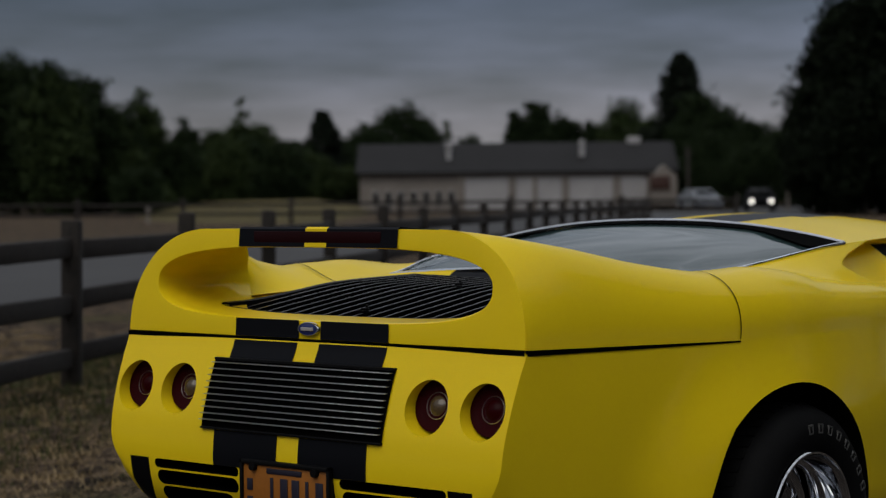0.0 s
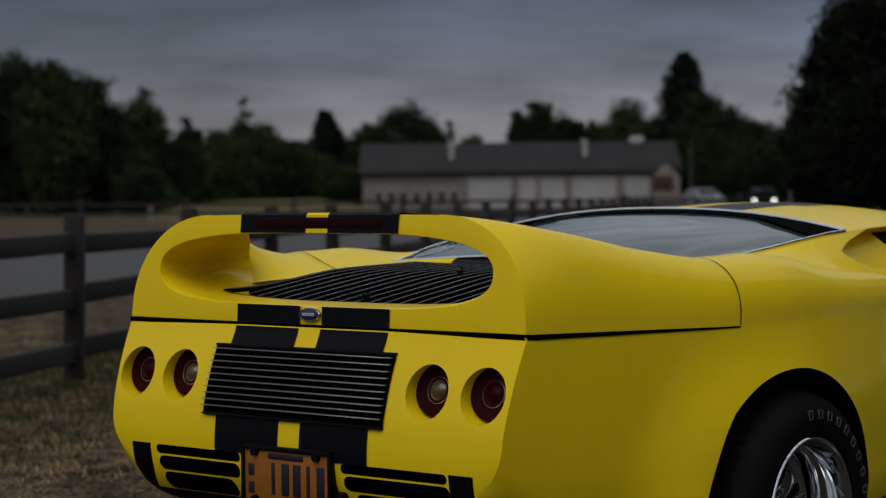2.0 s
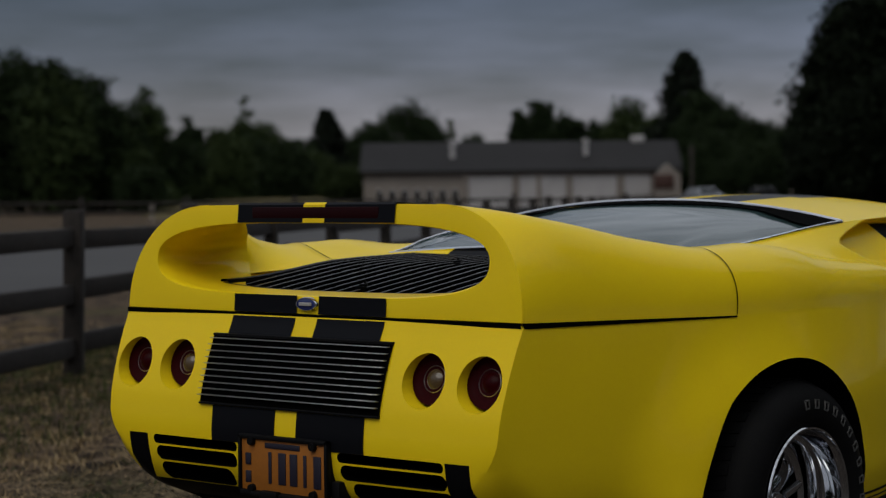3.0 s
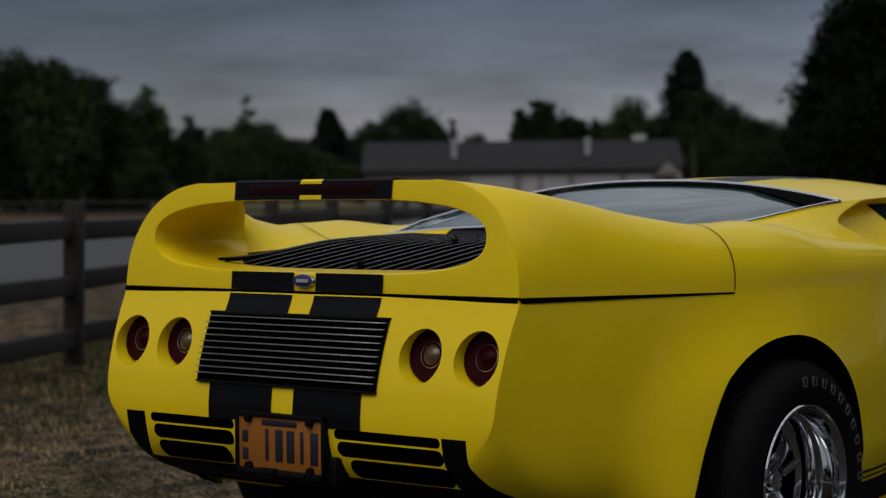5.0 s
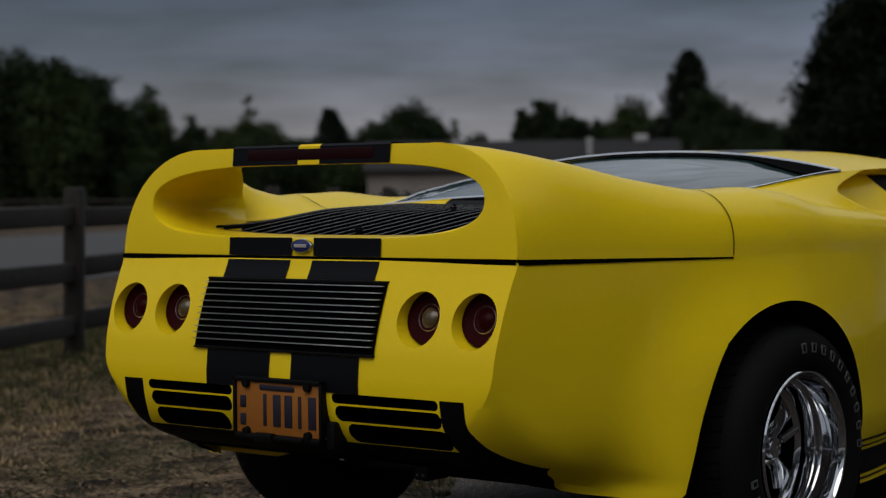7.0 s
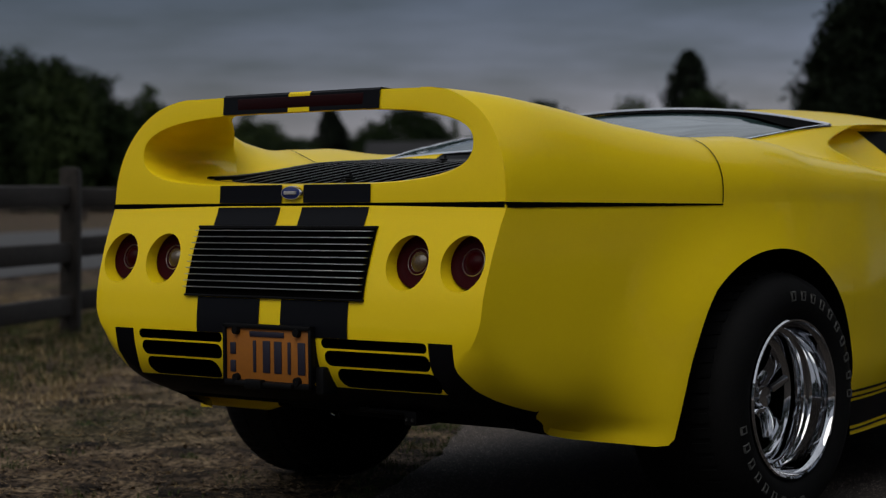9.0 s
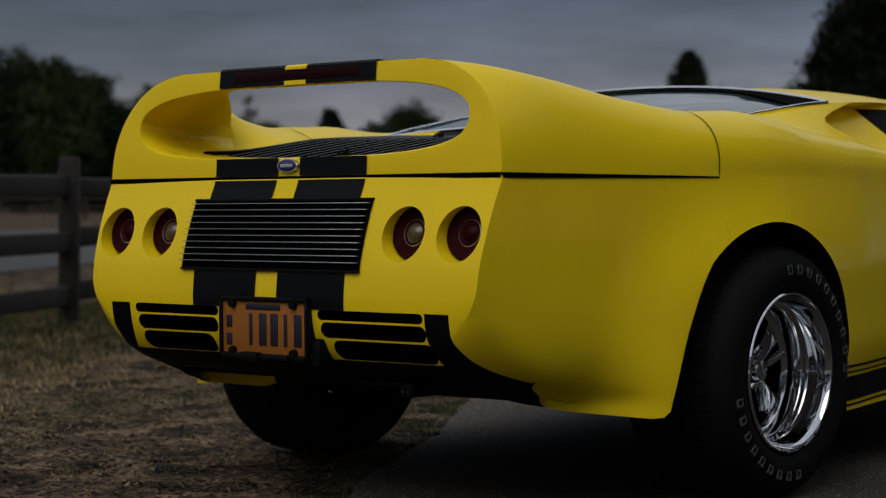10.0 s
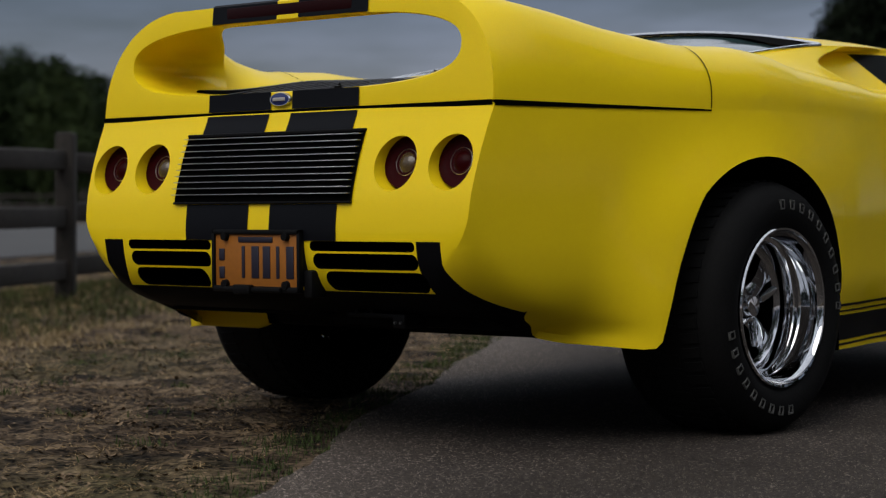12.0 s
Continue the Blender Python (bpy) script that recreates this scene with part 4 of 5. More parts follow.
def ground_material():
    m = bpy.data.materials.new("dry_grass_and_dirt")
    m.use_nodes = True
    n, l = m.node_tree.nodes, m.node_tree.links
    b = n["Principled BSDF"]
    b.inputs["Roughness"].default_value = 0.95
    b.inputs["Specular IOR Level"].default_value = 0.1
    co = n.new("ShaderNodeTexCoord")
    a1, a2, a3 = (n.new("ShaderNodeTexNoise") for _ in range(3))
    for node, sc, det in ((a1, 0.35, 6), (a2, 5.0, 10), (a3, 48.0, 8)):
        node.inputs["Scale"].default_value, node.inputs["Detail"].default_value = sc, det
        l.new(co.outputs["Object"], node.inputs["Vector"])
    r1 = n.new("ShaderNodeValToRGB")
    r1.color_ramp.elements[0].position, r1.color_ramp.elements[0].color = 0.38, (0.014, 0.0105, 0.008, 1)
    r1.color_ramp.elements[1].position, r1.color_ramp.elements[1].color = 0.64, (0.135, 0.098, 0.062, 1)
    e1 = r1.color_ramp.elements.new(0.5)
    e1.color = (0.056, 0.039, 0.025, 1)
    r2 = n.new("ShaderNodeValToRGB")
    r2.color_ramp.elements[0].position, r2.color_ramp.elements[0].color = 0.58, (0, 0, 0, 1)
    r2.color_ramp.elements[1].position, r2.color_ramp.elements[1].color = 0.74, (1, 1, 1, 1)
    mix = n.new("ShaderNodeMix")
    mix.data_type = "RGBA"
    mix.inputs[7].default_value = (0.058, 0.052, 0.020, 1)
    sc = n.new("ShaderNodeMapRange")
    sc.inputs["From Min"].default_value, sc.inputs["From Max"].default_value = 0.36, 0.64
    sc.inputs["To Min"].default_value, sc.inputs["To Max"].default_value = 0.10, 2.0
    vm = n.new("ShaderNodeVectorMath")
    vm.operation = "SCALE"
    l.new(a2.outputs["Fac"], r1.inputs[0])
    l.new(a1.outputs["Fac"], r2.inputs[0])
    l.new(r1.outputs[0], mix.inputs[6])
    l.new(r2.outputs[0], mix.inputs[0])
    l.new(a3.outputs["Fac"], sc.inputs["Value"])
    l.new(mix.outputs[2], vm.inputs[0])
    l.new(sc.outputs[0], vm.inputs["Scale"])
    l.new(vm.outputs[0], b.inputs["Base Color"])
    bump = n.new("ShaderNodeBump")
    bump.inputs["Strength"].default_value, bump.inputs["Distance"].default_value = 0.8, 0.03
    l.new(a3.outputs["Fac"], bump.inputs["Height"])
    l.new(bump.outputs[0], b.inputs["Normal"])
    return m


def asphalt_material():
    m = bpy.data.materials.new("asphalt")
    m.use_nodes = True
    n, l = m.node_tree.nodes, m.node_tree.links
    b = n["Principled BSDF"]
    b.inputs["Roughness"].default_value = 0.85
    b.inputs["Specular IOR Level"].default_value = 0.12
    co = n.new("ShaderNodeTexCoord")
    v = n.new("ShaderNodeTexVoronoi")
    v.inputs["Scale"].default_value = 230
    a2 = n.new("ShaderNodeTexNoise")
    a2.inputs["Scale"].default_value, a2.inputs["Detail"].default_value = 2.0, 6
    a3 = n.new("ShaderNodeTexNoise")
    a3.inputs["Scale"].default_value, a3.inputs["Detail"].default_value = 70, 4
    for node in (v, a2, a3):
        l.new(co.outputs["Object"], node.inputs["Vector"])
    sep = n.new("ShaderNodeSeparateColor")
    l.new(v.outputs["Color"], sep.inputs[0])
    r = n.new("ShaderNodeValToRGB")
    r.color_ramp.elements[0].position, r.color_ramp.elements[0].color = 0.0, (0.013, 0.0115, 0.0105, 1)
    r.color_ramp.elements[1].position, r.color_ramp.elements[1].color = 1.0, (0.27, 0.23, 0.195, 1)
    e1 = r.color_ramp.elements.new(0.90)
    e1.color = (0.060, 0.049, 0.042, 1)
    l.new(sep.outputs[0], r.inputs[0])
    s = n.new("ShaderNodeMapRange")
    s.inputs["From Min"].default_value, s.inputs["From Max"].default_value = 0.3, 0.7
    s.inputs["To Min"].default_value, s.inputs["To Max"].default_value = 0.7, 1.3
    l.new(a2.outputs["Fac"], s.inputs["Value"])
    vm = n.new("ShaderNodeVectorMath")
    vm.operation = "SCALE"
    l.new(r.outputs[0], vm.inputs[0])
    l.new(s.outputs[0], vm.inputs["Scale"])
    # a dusty, gravelly margin along the ragged edge
    dot = n.new("ShaderNodeVectorMath")
    dot.operation = "DOT_PRODUCT"
    dot.inputs[1].default_value = (0.843, 0.538, 0.0)
    l.new(co.outputs["Object"], dot.inputs[0])
    wob = n.new("ShaderNodeMath")
    wob.operation = "MULTIPLY_ADD"
    wob.inputs[1].default_value = 0.9
    l.new(a2.outputs["Fac"], wob.inputs[0])
    l.new(dot.outputs["Value"], wob.inputs[2])
    dust = n.new("ShaderNodeMapRange")
    dust.interpolation_type = "SMOOTHSTEP"
    dust.inputs["From Min"].default_value, dust.inputs["From Max"].default_value = 0.45, 1.15
    dust.inputs["To Min"].default_value, dust.inputs["To Max"].default_value = 1.9, 0.82
    l.new(wob.outputs[0], dust.inputs["Value"])
    vm2 = n.new("ShaderNodeVectorMath")
    vm2.operation = "SCALE"
    l.new(vm.outputs[0], vm2.inputs[0])
    l.new(dust.outputs[0], vm2.inputs["Scale"])
    l.new(vm2.outputs[0], b.inputs["Base Color"])
    bump = n.new("ShaderNodeBump")
    bump.inputs["Strength"].default_value, bump.inputs["Distance"].default_value = 0.6, 0.006
    l.new(a3.outputs["Fac"], bump.inputs["Height"])
    l.new(bump.outputs[0], b.inputs["Normal"])
    return m


M_GROUND = ground_material()
M_ASPHALT = asphalt_material()

# the drive's ragged edge runs from beside the tail towards the far fence
EDGE0, EDGE1 = Vector((0.60, -0.74, 0)), Vector((-1.87, 3.13, 0))
EDGE_D = EDGE1 - EDGE0
EDGE_N = Vector((-EDGE_D.y, EDGE_D.x, 0)).normalized()


def ground_z(x, y):
    """The field's height: flat under the drive, lumpy with tufts and ruts beside it."""
    if abs(x) > 20 or abs(y) > 20:
        return -0.012
    z = 0.012 * noise.noise(Vector((x * 0.7, y * 0.7, 0))) - 0.012
    off = (x - EDGE0.x) * EDGE_N.x + (y - EDGE0.y) * EDGE_N.y
    lumps = 0.016 * noise.noise(Vector((x * 4.5, y * 4.5, 3))) + 0.011 * noise.noise(Vector((x * 12, y * 12, 7))) + 0.006 * noise.noise(Vector((x * 27, y * 27, 1)))
    return z + (lumps + 0.006) * ease(0.0, 0.5, off) * ease(9, 7, abs(x))


def steps(fine0, fine1, step):
    wide = [s_ * v for v in (0, 1, 2, 3, 4.5, 6, 8, 11, 15, 22, 35, 60, 120, 300, 1500) for s_ in (-1, 1)]
    return sorted({v for v in wide if not fine0 <= v <= fine1} | {fine0 + step * k for k in range(int((fine1 - fine0) / step) + 1)})


bm = bmesh.new()
grid(bm, [[Vector((x, y, ground_z(x, y))) for x in steps(-4.4, 1.4, 0.03)] for y in steps(-2.6, 4.2, 0.03)], 0)
tagged(part("ground", bm, M_GROUND), "dry trampled grass and bare dirt field", "ground", kind="structure")


# the asphalt drive under the car's nearer wheels
def edge_point(s):
    n_ = -EDGE_N
    wob = 0.05 * noise.noise(Vector((s * 4.0, 0.3, 0))) + 0.03 * noise.noise(Vector((s * 17.0, 5.3, 0))) + 0.012 * noise.noise(Vector((s * 60.0, 2.3, 0)))
    return EDGE0 + EDGE_D * s + n_ * wob


bm = bmesh.new()
rows = []
for k in range(461):
    s = -9.0 + 7.5 * k / 60 if k < 60 else -1.5 + 4.5 * (k - 60) / 400
    p = edge_point(s)
    rows.append([Vector((p.x, p.y, -0.018)), Vector((p.x + 0.012, p.y + 0.004, 0.0)), Vector((p.x + 1.2, p.y + 0.7, 0.0)), Vector((p.x + 30, p.y + 18, 0.0))])
grid(bm, rows, 0)
bmesh.ops.recalc_face_normals(bm, faces=bm.faces[:])
tagged(part("pavement", bm, M_ASPHALT), "dark grey worn asphalt drive with a ragged edge", "asphalt", kind="structure")

# road behind the fence
bm = bmesh.new()
rows = [[out(-8.9 + 0.18 * a + b, a, 0.004), out(-22.0 + 0.18 * a + b * 0.8, a, 0.004)] for a, b in ((-60, 0), (-20, 0), (0, 0), (20, 0), (40, 0), (60, 1), (80, 3.5), (110, 9), (160, 22), (240, 50))]
grid(bm, rows, 0)
bmesh.ops.recalc_face_normals(bm, faces=bm.faces[:])
M_ROAD = material("grey_road", (0.036, 0.0345, 0.0345), 0.8, grain=0.1, scale=2, patch=0.12, patch_scale=0.2)
tagged(part("road", bm, M_ROAD), "grey road behind the wooden fence", "road", kind="structure")


# the yellowing meadow rises gently beyond the far fence
bm = bmesh.new()
rows = []
for d_, z_ in ((92, -0.02), (105, 0.15), (120, 0.42), (135, 0.72), (150, 0.98), (175, 1.0), (200, -0.02)):
    rows.append([out((px_ - 784) / 3550.0 * d_, d_, z_ * f_ - 0.3 * (1 - f_)) for px_, f_ in ((-260, 0), (0, 0), (200, 0), (300, 0.7), (400, 1), (560, 1), (630, 0.5), (680, 0))])
grid(bm, rows, 0)
bmesh.ops.recalc_face_normals(bm, faces=bm.faces[:])
M_MEADOW = material("yellowing_meadow", (0.085, 0.070, 0.029), 0.9, grain=0.25, scale=1.2, patch=0.3, patch_scale=0.12, spec=0.1)
tagged(part("meadow_ground", bm, M_MEADOW), "yellowing meadow rising towards the dark wood", "meadow", kind="structure")


# ---- fences ----
def fence_run(places, height, rails, name, label, group, post=0.062, rail_h=0.13):
    fence = thing(name, places[0], label, "fence", group)
    inv = fence.matrix_world.inverted()
    for p in places:
        bm = bmesh.new()
        t = inv @ Matrix.Translation(p) @ pose(0, 0, 0, random.uniform(-1.5, 1.5), random.uniform(-1.5, 1.5), random.uniform(30, 44))
        box(bm, -post, post, -post, post, -0.15, height * random.uniform(0.98, 1.02), 0.02, t)
        part("post", bm, M_WOOD, fence)
    for a, b in zip(places, places[1:]):
        d = b - a
        yaw = math.degrees(math.atan2(d.y, d.x))
        for z in rails:
            bm = bmesh.new()
            t = inv @ Matrix.Translation(a + Vector((0, 0, z + random.uniform(-0.02, 0.02)))) @ pose(0, 0, 0, 0, random.uniform(-0.5, 0.5), yaw)
            box(bm, -0.03, d.length + 0.03, -0.035, 0.035, -rail_h / 2, rail_h / 2, 0.02, t)
            part("rail", bm, M_WOOD, fence)
    return fence


near = [out(-4.74 + 0.181 * a, a) for a in (12.9 + 2.37 * k for k in range(-3, 21))]
fence_run(near, 1.075, (0.855, 0.54, 0.195), "wooden_fence", "weathered grey split-rail fence along the road", "fences")
far = [out(-34 + 4.6 * i, 88 - 0.6 * i) for i in range(11)]
fence_run(far, 1.15, (0.9, 0.5), "wooden_fence", "weathered split-rail fence across the far meadow", "fences", 0.09)


# ---- barn ----
def build_barn():
    d = 165.0
    k = d / 3550.0
    w = 560 * k
    barn = thing("barn", out((917 - 784) * k, d), "long cream barn with a dark shingle roof and white doors", "barn", turn=40.3)
    half = w / 2
    eave, ridge, deep = 3.0 + 0.2, 5.6, 11.0
    bm = bmesh.new()
    box(bm, -half, half, 0, deep, 0, eave)
    part("wall", bm, M_SIDING, barn, smooth=False)
    bm = bmesh.new()
    o = 0.5
    sec = [(-o, eave - 0.1), (deep / 2, ridge), (deep + o, eave - 0.1), (deep + o, eave - 0.3), (deep / 2, ridge - 0.25), (-o, eave - 0.3)]
    vs = grid(bm, [[Vector((-half - 0.3, y, z)) for y, z in sec], [Vector((half + 0.3, y, z)) for y, z in sec]], 0, close=True)
    bm.faces.new(vs[0])
    bm.faces.new(vs[-1])
    bmesh.ops.recalc_face_normals(bm, faces=bm.faces[:])
    part("roof", bm, M_ROOF, barn, "dark grey shingle roof", smooth=False)

    def bx(name, px0, px1, z0, z1, mat, y0=-0.08, y1=0.05, label="", parent=barn):
        bm_ = bmesh.new()
        box(bm_, (px0 - 912) * k, (px1 - 912) * k, y0, y1, z0, z1, 0.03)
        return part(name, bm_, mat, parent, label, smooth=False)

    for i in range(7):
        x = 660 + i * 22.3
        win = bx("window", x - 6.2, x + 6.2, 0.35, 1.62, M_WHITE)
        bx("pane", x - 4.8, x + 4.8, 0.42, 1.52, M_DARKWIN, -0.12, -0.06, parent=win)
    for a, b in ((818, 895), (908, 940), (944, 990), (1002, 1080), (1094, 1140)):
        bx("door", a, b, 0.05, 2.6, M_WHITE, label="white sliding barn door")
    for x in (812, 901, 942, 996, 1087):
        bx("pillar", x - 4, x + 4, 0, eave - 0.3, M_SIDING, -0.25, 0.05)
    for x, z0 in ((790, 4.0), (1029, 4.3)):
        bm = bmesh.new()
        lathe(bm, [(z0, 0.22), (z0 + 1.1, 0.22), (z0 + 1.15, 0.34), (z0 + 1.3, 0.34), (z0 + 1.4, 0.02)], 16, "z", ((x - 912) * k, 2.2, 0))
        part("roof_vent", bm, M_WHITE, barn, "pale metal roof vent")
    bm = bmesh.new()
    box(bm, (1116 - 912) * k, (1140 - 912) * k, deep / 2 - 0.5, deep / 2 + 0.5, ridge - 0.2, ridge + 0.42, 0.1)
    part("roof_cap", bm, M_WHITE, barn, "white ridge ventilator")
    # small gabled porch with a dark sign board
    x0, x1 = (1143 - 912) * k, (1188 - 912) * k
    bm = bmesh.new()
    sec = [(x0, 0.3), (x1, 0.3), (x1, 2.5), ((x0 + x1) / 2, 3.5), (x0, 2.5)]
    vs = grid(bm, [[Vector((x, -2.2, z)) for x, z in sec], [Vector((x, 0, z)) for x, z in sec]], 0, close=True)
    bm.faces.new(vs[0])
    bm.faces.new(vs[-1])
    bmesh.ops.recalc_face_normals(bm, faces=bm.faces[:])
    part("porch", bm, M_SIDING, barn, smooth=False)
    bm = bmesh.new()
    box(bm, x0 - 0.1, x1 - 0.6, -2.35, -2.2, 1.5, 2.6, 0.03)
    part("sign_board", bm, M_REDWOOD, barn, "dark red board")


build_barn()


# ---- trees ----
def leaf_material(name, rgb, spread=0.32):
    m = bpy.data.materials.new(name)
    m.use_nodes = True
    n, l = m.node_tree.nodes, m.node_tree.links
    b = n["Principled BSDF"]
    b.inputs["Roughness"].default_value = 0.7
    b.inputs["Specular IOR Level"].default_value = 0.06
    g = n.new("ShaderNodeNewGeometry")
    r = n.new("ShaderNodeMapRange")
    r.inputs["To Min"].default_value, r.inputs["To Max"].default_value = 1 - spread, 1 + spread
    l.new(g.outputs["Random Per Island"], r.inputs["Value"])
    v = n.new("ShaderNodeVectorMath")
    v.operation = "SCALE"
    v.inputs[0].default_value = rgb
    l.new(r.outputs[0], v.inputs["Scale"])
    l.new(v.outputs[0], b.inputs["Base Color"])
    return m


M_LEAF = leaf_material("dark_leaves", (0.0148, 0.0240, 0.0092))
M_LEAF2 = leaf_material("olive_leaves", (0.029, 0.043, 0.015))
# darker copy for the right-hand trees: their shade is put into the leaf colour
M_SHADE = leaf_material("shaded_leaves", (0.0055, 0.0090, 0.0040))
M_NEEDLE = leaf_material("dark_needles", (0.0095, 0.0135, 0.0085))


def build_tree(at, height, width, kind, mat, count, label, low=0.12):
    """A tapered trunk with limbs, and a crown of many small leaf clumps with gaps."""
    rng = np.random.default_rng(int(abs(at.x * 31 + at.y * 17)) % 100000)
    tree = thing("conifer" if kind == "conifer" else "tree", at, label, "tree", "trees round the meadow")
    bm = bmesh.new()
    r0 = 0.022 * height + 0.05
    tube(bm, [(0, 0, -0.2), (0.02 * height, 0, height * 0.3), (0, 0.02 * height, height * 0.6), (0, 0, height * 0.9)], [r0, r0 * 0.75, r0 * 0.45, r0 * 0.1], 8)
    for i in range(7):
        a, z = rng.uniform(0, 6.28), height * rng.uniform(0.25, 0.7)
        ln = width * 0.32
        tube(bm, [(0, 0, z), (ln * 0.5 * math.cos(a), ln * 0.5 * math.sin(a), z + ln * 0.35), (ln * math.cos(a), ln * math.sin(a), z + ln * 0.8)], [r0 * 0.35, r0 * 0.22, r0 * 0.06], 6)
    part("trunk", bm, M_BARK, tree)
    # clump centres on an uneven crown
    n_cl = max(14, count // 60)
    if kind == "conifer":
        zc = rng.uniform(low, 1.0, n_cl) ** 0.85
        rad = (1 - zc) ** 0.8 * 0.5 * width * rng.uniform(0.05, 1.0, n_cl) ** 0.6 + 0.02 * width
        ang = rng.uniform(0, 6.283, n_cl)
        cl = np.stack([rad * np.cos(ang), rad * np.sin(ang), zc * height], 1)
        size = 0.042 * width + 0.10 * width * (1 - zc)
    else:
        v = rng.normal(size=(n_cl, 3))
        v /= np.linalg.norm(v, axis=1)[:, None]
        rr = rng.uniform(0.35, 1.0, n_cl) ** 0.5
        cl = v * rr[:, None] * np.array([0.42 * width, 0.42 * width, 0.5 * height * (1 - low)]) * rng.uniform(0.78, 1.1, n_cl)[:, None]
        cl[:, 2] += height * (low + 0.5 * (1 - low))
        cl[:, 2] = np.maximum(cl[:, 2], height * low * 0.6)
        size = rng.uniform(0.10, 0.19, n_cl) * width
    which = rng.integers(0, n_cl, count)
    off = np.clip(rng.normal(size=(count, 3)), -1.5, 1.5) * size[which][:, None] * np.array([0.6, 0.6, 0.45])
    c = cl[which] + off
    s = rng.uniform(0.5, 1.2, count) * (0.012 * height + 0.075)
    a = rng.normal(size=(count, 3))
    a /= np.linalg.norm(a, axis=1)[:, None]
    b = np.cross(a, rng.normal(size=(count, 3)))
    b /= np.linalg.norm(b, axis=1)[:, None] + 1e-9
    quads = np.stack([c - a * s[:, None], c + b * s[:, None] * 0.6, c + a * s[:, None], c - b * s[:, None] * 0.6], 1).reshape(-1, 3)
    quads[:, 2] = np.maximum(quads[:, 2], 0.02)
    me = bpy.data.meshes.new("crown")
    me.from_pydata(quads.tolist(), [], np.arange(4 * count).reshape(-1, 4).tolist())
    me.materials.append(mat)
    crown = new("crown", me)
    crown.parent = tree
    return tree


K = 1 / 3550.0
HORIZON = 346.0


def tree_at(px, top, width_px, d, kind="broad", mat=None, count=13000, low=0.06):
    """A tree by the bearing, height and breadth under which it stands over the meadow, at d metres."""
    h = 1.2 + (HORIZON - top) * K * d
    w = width_px * K * d
    if kind == "broad":
        h, w = h * 0.965, w * 0.93
    label = "tall dark conifer at the edge of the meadow" if kind == "conifer" else "dark leafy tree at the edge of the meadow or added out of view"
    build_tree(out((px - 784) * K * d, d), h, w, kind, mat or (M_NEEDLE if kind == "conifer" else M_LEAF), count, label, low)


# left wood
for px, top, w, d, kind in (
    (-60, 60, 220, 150, "broad"), (25, 72, 170, 140, "broad"), (100, 125, 150, 135, "broad"), (150, 150, 120, 150, "broad"), (60, 190, 160, 141, "broad"), (170, 215, 120, 141, "broad"),
    (256, 160, 88, 150, "broad"), (95, 98, 160, 136, "broad"), (152, 118, 125, 142, "broad"), (190, 165, 100, 140, "broad"), (228, 182, 80, 145, "broad"), (310, 240, 90, 150, "broad"), (405, 235, 100, 150, "broad"), (500, 245, 110, 160, "broad"), (215, 220, 100, 140, "broad"), (290, 240, 90, 160, "broad"), (330, 205, 80, 170, "broad"), (385, 225, 90, 180, "broad"), (425, 205, 75, 200, "broad"),
    (470, 215, 95, 190, "broad"), (440, 235, 100, 170, "broad"), (520, 240, 90, 175, "broad"), (572, 196, 140, 190, "conifer"), (606, 242, 100, 200, "broad"), (628, 226, 80, 206, "broad"), (545, 265, 110, 170, "broad"), (370, 270, 110, 165, "broad"),
    (660, 215, 90, 215, "broad"), (712, 182, 150, 220, "broad"), (755, 205, 80, 225, "broad"), (690, 240, 100, 215, "broad"), (832, 238, 70, 230, "broad"), (10, 250, 150, 142, "broad"), (130, 275, 130, 142, "broad"), (245, 290, 110, 130, "broad"),
    (320, 300, 90, 150, "broad"), (480, 285, 100, 160, "broad"), (610, 290, 80, 175, "broad"),
    (915, 190, 55, 215, "broad"), (950, 172, 70, 220, "broad"), (1000, 190, 90, 215, "broad"), (1050, 215, 80, 220, "broad"), (1110, 178, 110, 210, "broad"), (1150, 205, 90, 205, "broad"), (1075, 225, 90, 220, "broad"),
    (1206, 104, 205, 185, "conifer"), (1372, 232, 90, 165, "broad"), (1402, 212, 100, 165, "broad"), (1438, 150, 90, 152, "broad"), (1395, 285, 120, 160, "broad"), (1240, 165, 120, 180, "broad"), (1290, 195, 120, 175, "broad"), (1330, 215, 100, 170, "broad"), (1260, 240, 150, 165, "broad"), (1350, 255, 110, 160, "broad"), (1205, 215, 90, 175, "broad"), (1310, 270, 130, 160, "broad"),
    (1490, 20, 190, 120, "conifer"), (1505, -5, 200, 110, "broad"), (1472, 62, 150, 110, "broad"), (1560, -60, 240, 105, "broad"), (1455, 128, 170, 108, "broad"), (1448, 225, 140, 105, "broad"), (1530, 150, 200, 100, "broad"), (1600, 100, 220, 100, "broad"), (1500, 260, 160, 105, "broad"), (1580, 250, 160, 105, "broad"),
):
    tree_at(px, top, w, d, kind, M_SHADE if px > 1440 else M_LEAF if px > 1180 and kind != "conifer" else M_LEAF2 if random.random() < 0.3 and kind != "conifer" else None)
# a thin bare-topped tree
tree_at(787, 190, 30, 230, "broad", M_LEAF2, 500, 0.3)
tree_at(430, 150, 44, 205, "broad", M_LEAF2, 320, 0.4)


